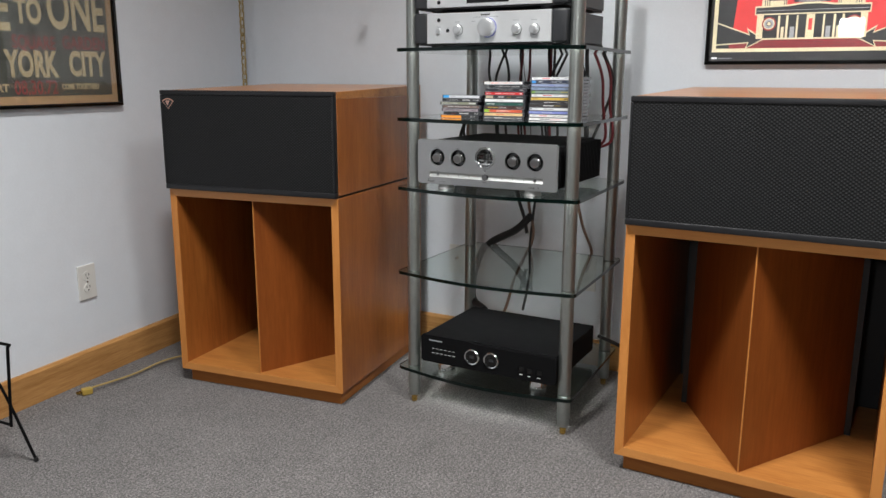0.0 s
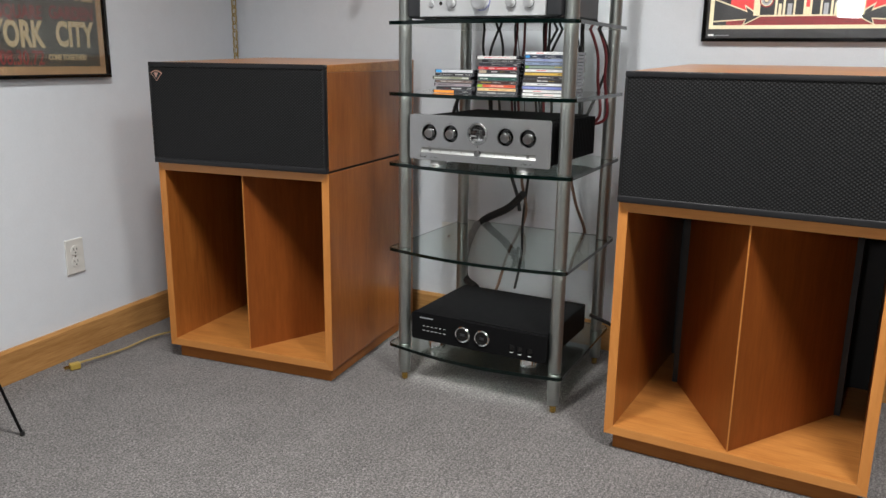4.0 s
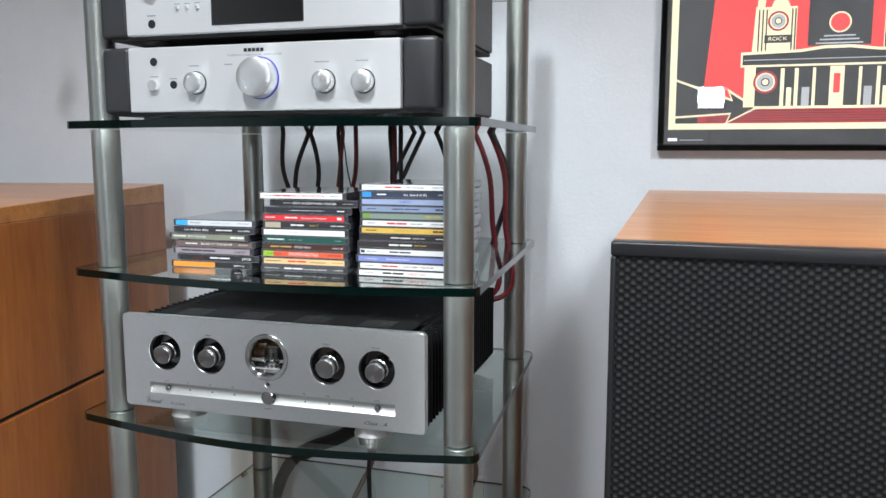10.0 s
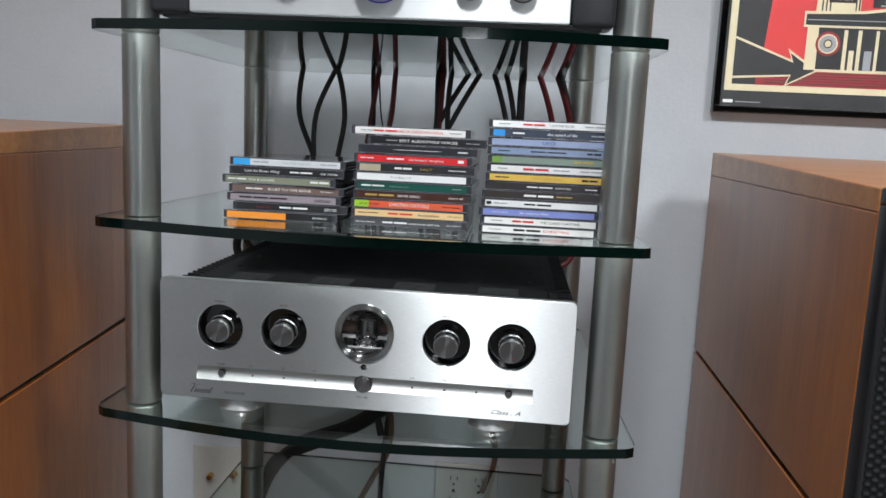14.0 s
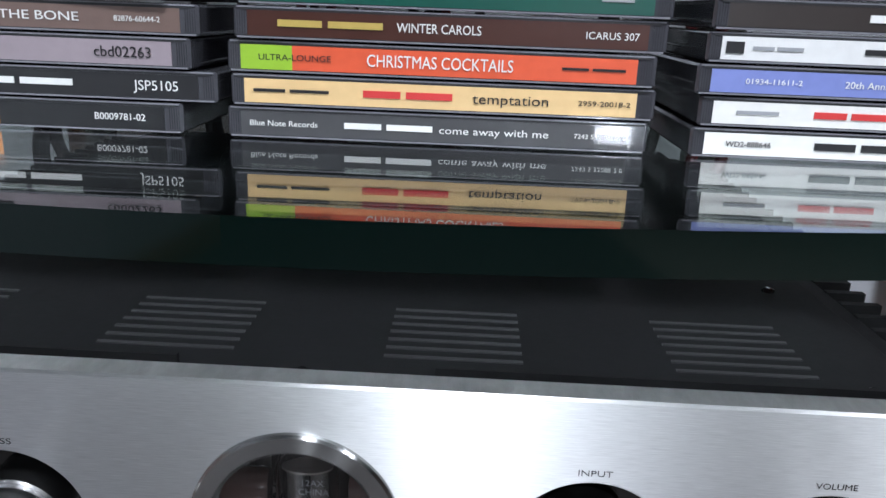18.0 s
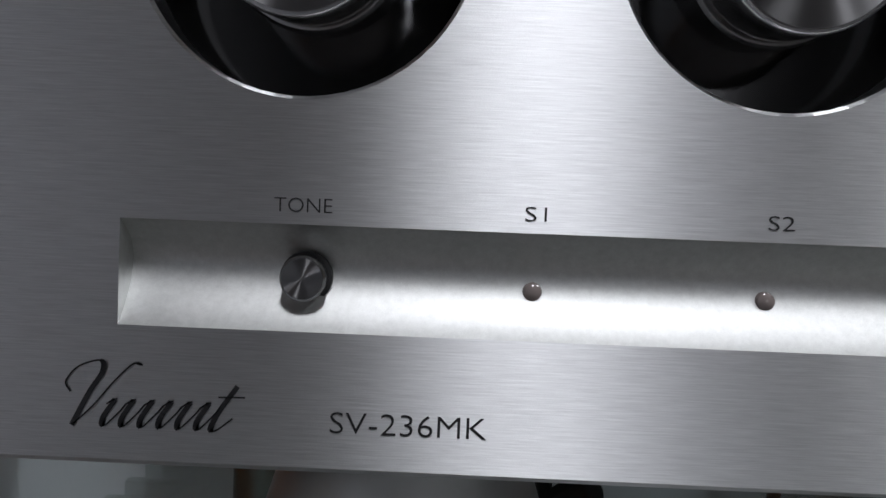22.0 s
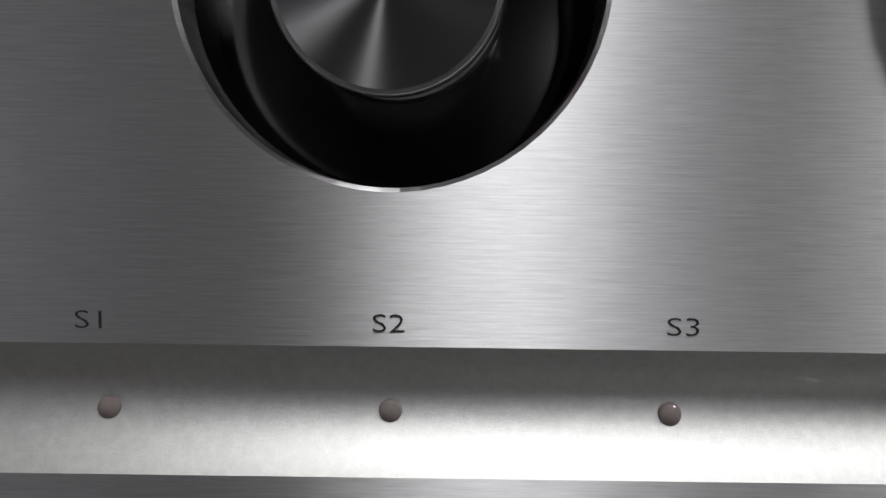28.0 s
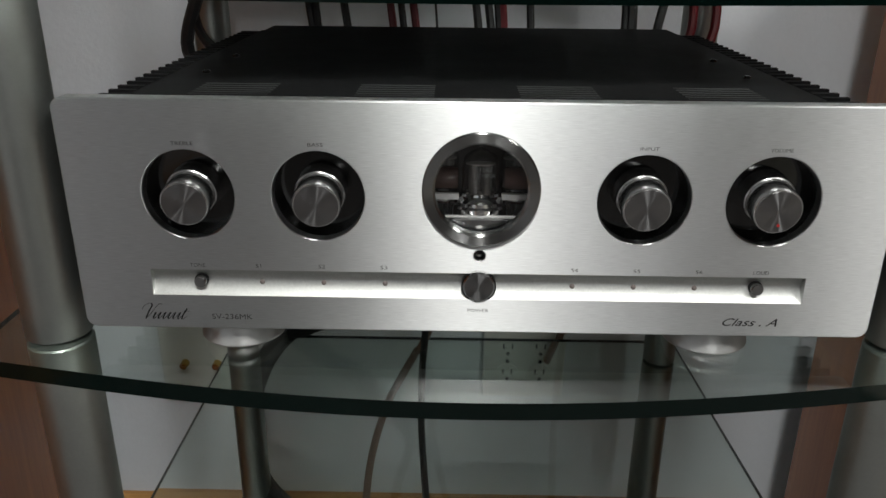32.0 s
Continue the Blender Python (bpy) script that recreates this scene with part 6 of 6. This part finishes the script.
# light stand with a softbox
st = thing("light_stand", (2.09, 1.98, 0), "black folding light stand with splayed tripod legs", "light stand")
part("pole", rod((0, 0, 0.16), (0.0, 0, 0.80), 0.016, 16), BLACK_SATIN, st, smooth=True)
part("pole", rod((0, 0, 0.80), (0.005, 0, 1.22), 0.012, 16), BLACK_SATIN, st, smooth=True)
for z in (0.80, 0.335, 0.19):
    part("collar", lathe([(0, -0.03), (0.024, -0.03), (0.026, 0), (0.024, 0.03), (0, 0.03)], Matrix.Translation((0, 0, z)), 20), BLACK_PLASTIC, st, smooth=True)
for ang in (198, 318, 78):
    a = radians(ang)
    ex, ey = math.cos(a), math.sin(a)
    leg = part("leg", rod((0.03 * ex, 0.03 * ey, 0.335), (0.37 * ex, 0.37 * ey, 0.012), 0.010, 12), BLACK_SATIN, st, smooth=True)
    part("rubber_foot", lathe([(0, 0), (0.014, 0), (0.014, 0.022), (0, 0.024)], Matrix.Translation((0.372 * ex, 0.372 * ey, 0.0)), 14), RUBBER, leg)
    part("brace", rod((0.025 * ex, 0.025 * ey, 0.19), (0.20 * ex, 0.20 * ey, 0.178), 0.007, 10), BLACK_SATIN, st, smooth=True)
cable([(2.09, 1.95, 1.16), (2.06, 1.93, 0.95), (2.075, 1.95, 0.6), (2.03, 1.90, 0.2), (1.98, 1.85, 0.10), (2.02, 1.84, 0.05), (2.12, 1.85, 0.02)], 0.005, RUBBER, "black lamp lead hanging down the light stand")
pg = thing("lamp_plug", (2.13, 1.85, 0.0), "black plug on the vinyl floor", "plug")
part("plug_body", lathe([(0, 0), (0.014, 0.002), (0.018, 0.012), (0.014, 0.026), (0, 0.028)], Matrix(), 14), RUBBER, pg, smooth=True)
sw = thing("inline_switch", (2.072, 1.95, 0.55), "white inline cord switch", "cord switch")
part("switch_body", box(-0.012, 0.012, -0.012, 0.012, -0.035, 0.035, 0.005), WHITE_PLASTIC, sw)

sb = thing("softbox", (2.10, 1.98, 1.16), "black fabric softbox turned away on the light stand", "softbox")
sb.matrix_world = pose(2.262, 1.96, 1.125, -8, 4, 24)
SBW, SBH = 0.26, 0.225
back = [(-0.05, -0.06), (0.05, -0.06), (0.05, 0.06), (-0.05, 0.06)]
frontp = [(-SBW, -SBH), (SBW, -SBH), (SBW, SBH), (-SBW, SBH)]
SOFT = plain("black_nylon", (0.016, 0.016, 0.018), 0.42, vary=0.3, scale=12, bumps=0.3)
for i in range(4):
    j = (i + 1) % 4
    bm = bmesh.new()
    a, b, c, d = (Vector((back[i][0], 0.0, back[i][1])), Vector((back[j][0], 0.0, back[j][1])), Vector((frontp[j][0], 0.26, frontp[j][1])), Vector((frontp[i][0], 0.26, frontp[i][1])))
    rows = [[bm.verts.new(a.lerp(b, v / 6).lerp(d.lerp(c, v / 6), u / 6) + Vector((0, 0.018 * math.sin(math.pi * u / 6) * math.sin(math.pi * v / 6), 0))) for v in range(7)] for u in range(7)]
    for u in range(6):
        for v in range(6):
            bm.faces.new((rows[u][v], rows[u][v + 1], rows[u + 1][v + 1], rows[u + 1][v]))
    part("fabric_side", bm, SOFT, sb, smooth=True)
    part("rod", rod(a, d, 0.004, 8), BLACK_SATIN, sb)
part("rim", sweep([(x, 0.262, z) for x, z in frontp + frontp[:1]], 0.006, 8, 0), BLACK_MATT, sb)
part("diffuser", box(-SBW + 0.01, SBW - 0.01, 0.252, 0.258, -SBH + 0.01, SBH - 0.01), WHITE_PLASTIC, sb)
part("lamp_holder", lathe([(0, -0.10), (0.03, -0.10), (0.035, -0.02), (0.045, 0.0), (0, 0.0)], toward((0, 0.0, 0), (0, 1, 0)), 20), BLACK_PLASTIC, sb, smooth=True)
part("bracket", box(-0.015, 0.015, -0.09, -0.03, -0.11, -0.02, 0.004), BLACK_PLASTIC, sb)
part("label_strip", box(-0.245, -0.225, 0.2375, 0.2385, 0.02, 0.17), WHITE_INK, sb)

# white bookcase on the right of the further room
bk = thing("bookcase", (2.74, 3.55, 0), "white bookcase with oak edging and a few coloured boxes", "bookcase")
part("oak_side", box(-0.02, 0.02, -0.62, -0.58, 0.0, 2.1, 0.002), OAK_V, bk)
part("side", box(0.021, 0.30, -0.62, -0.60, 0.0, 2.1), WHITE_PLASTIC, bk)
part("side", box(0.0, 0.30, 0.82, 0.84, 0.0, 2.1), WHITE_PLASTIC, bk)
part("back", box(0.30, 0.31, -0.62, 0.84, 0.0, 2.1), WHITE_PLASTIC, bk)
part("oak_plinth", box(-0.02, 0.0, -0.57, 0.82, 0.0, 0.11, 0.002), OAK_LEFT, bk)
for z in (0.12, 0.46, 0.80, 1.14, 1.48, 1.82):
    part("shelf", box(0.0, 0.299, -0.599, 0.819, z, z + 0.02, 0.002), WHITE_PLASTIC, bk)
for y, z, w, h, rgb, lb in ((0.125, 0.48, 0.13, 0.2, (0.62, 0.07, 0.22), "pink box on the bookcase"), (0.05, 0.14, 0.16, 0.28, (0.25, 0.36, 0.55), "blue picture book on the bookcase"), (0.22, 0.14, 0.10, 0.22, (0.5, 0.15, 0.10), "red picture book on the bookcase"),
                         (0.18, 0.82, 0.12, 0.10, (0.55, 0.50, 0.08), "yellow box on the bookcase"), (0.07, 1.50, 0.14, 0.12, (0.03, 0.10, 0.45), "blue box on the bookcase")):
    o = thing("storage_box", (2.79, 3.55 + y, z), lb, "box")
    part("carton", box(0, 0.12, 0, w, 0.0002, h, 0.003), plain("box_card", rgb, 0.5), o)
    part("carton_label", box(-0.0008, 0, w * 0.15, w * 0.85, h * 0.5, h * 0.8), WHITE_INK, o)
pm = thing("paper_sheet", (2.16, 3.05, -0.003), "pale paper sheet lying on the vinyl floor", "paper")
part("sheet", prism([(-0.10, -0.07), (0.11, -0.05), (0.09, 0.08), (-0.11, 0.06)], 0.0015), plain("pink_paper", (0.45, 0.40, 0.38), 0.7), pm)

# ---- lit video panel on a stand, behind the starting point ----
vp = thing("video_light", (0.70, -3.4, CARPET_Z), "lit rectangular video light panel on a thin black stand", "video light")
part("panel_body", box(-0.095, 0.095, -0.05, -0.001, 1.28, 1.42, 0.008), BLACK_PLASTIC, vp)
part("panel_glow", box(-0.08, 0.08, 0.0, 0.004, 1.295, 1.405), glow("panel_light", (1.0, 0.99, 0.97), PANEL_GLOW), vp, "glowing panel")
part("pole", rod((0, -0.03, 0.02), (0, -0.03, 1.25), 0.010, 12), BLACK_SATIN, vp)
for ang in (90, 210, 330):
    part("leg", rod((0, -0.03, 0.3), (0.3 * math.cos(radians(ang)), -0.03 + 0.3 * math.sin(radians(ang)), 0.008), 0.008, 10), BLACK_SATIN, vp)
area_lamp("panel_lamp", look((0.70, -3.39, 1.35), (0.5, 0, 1.0)), 0.16, 0.11, PANEL_POWER, (1.0, 0.98, 0.95))
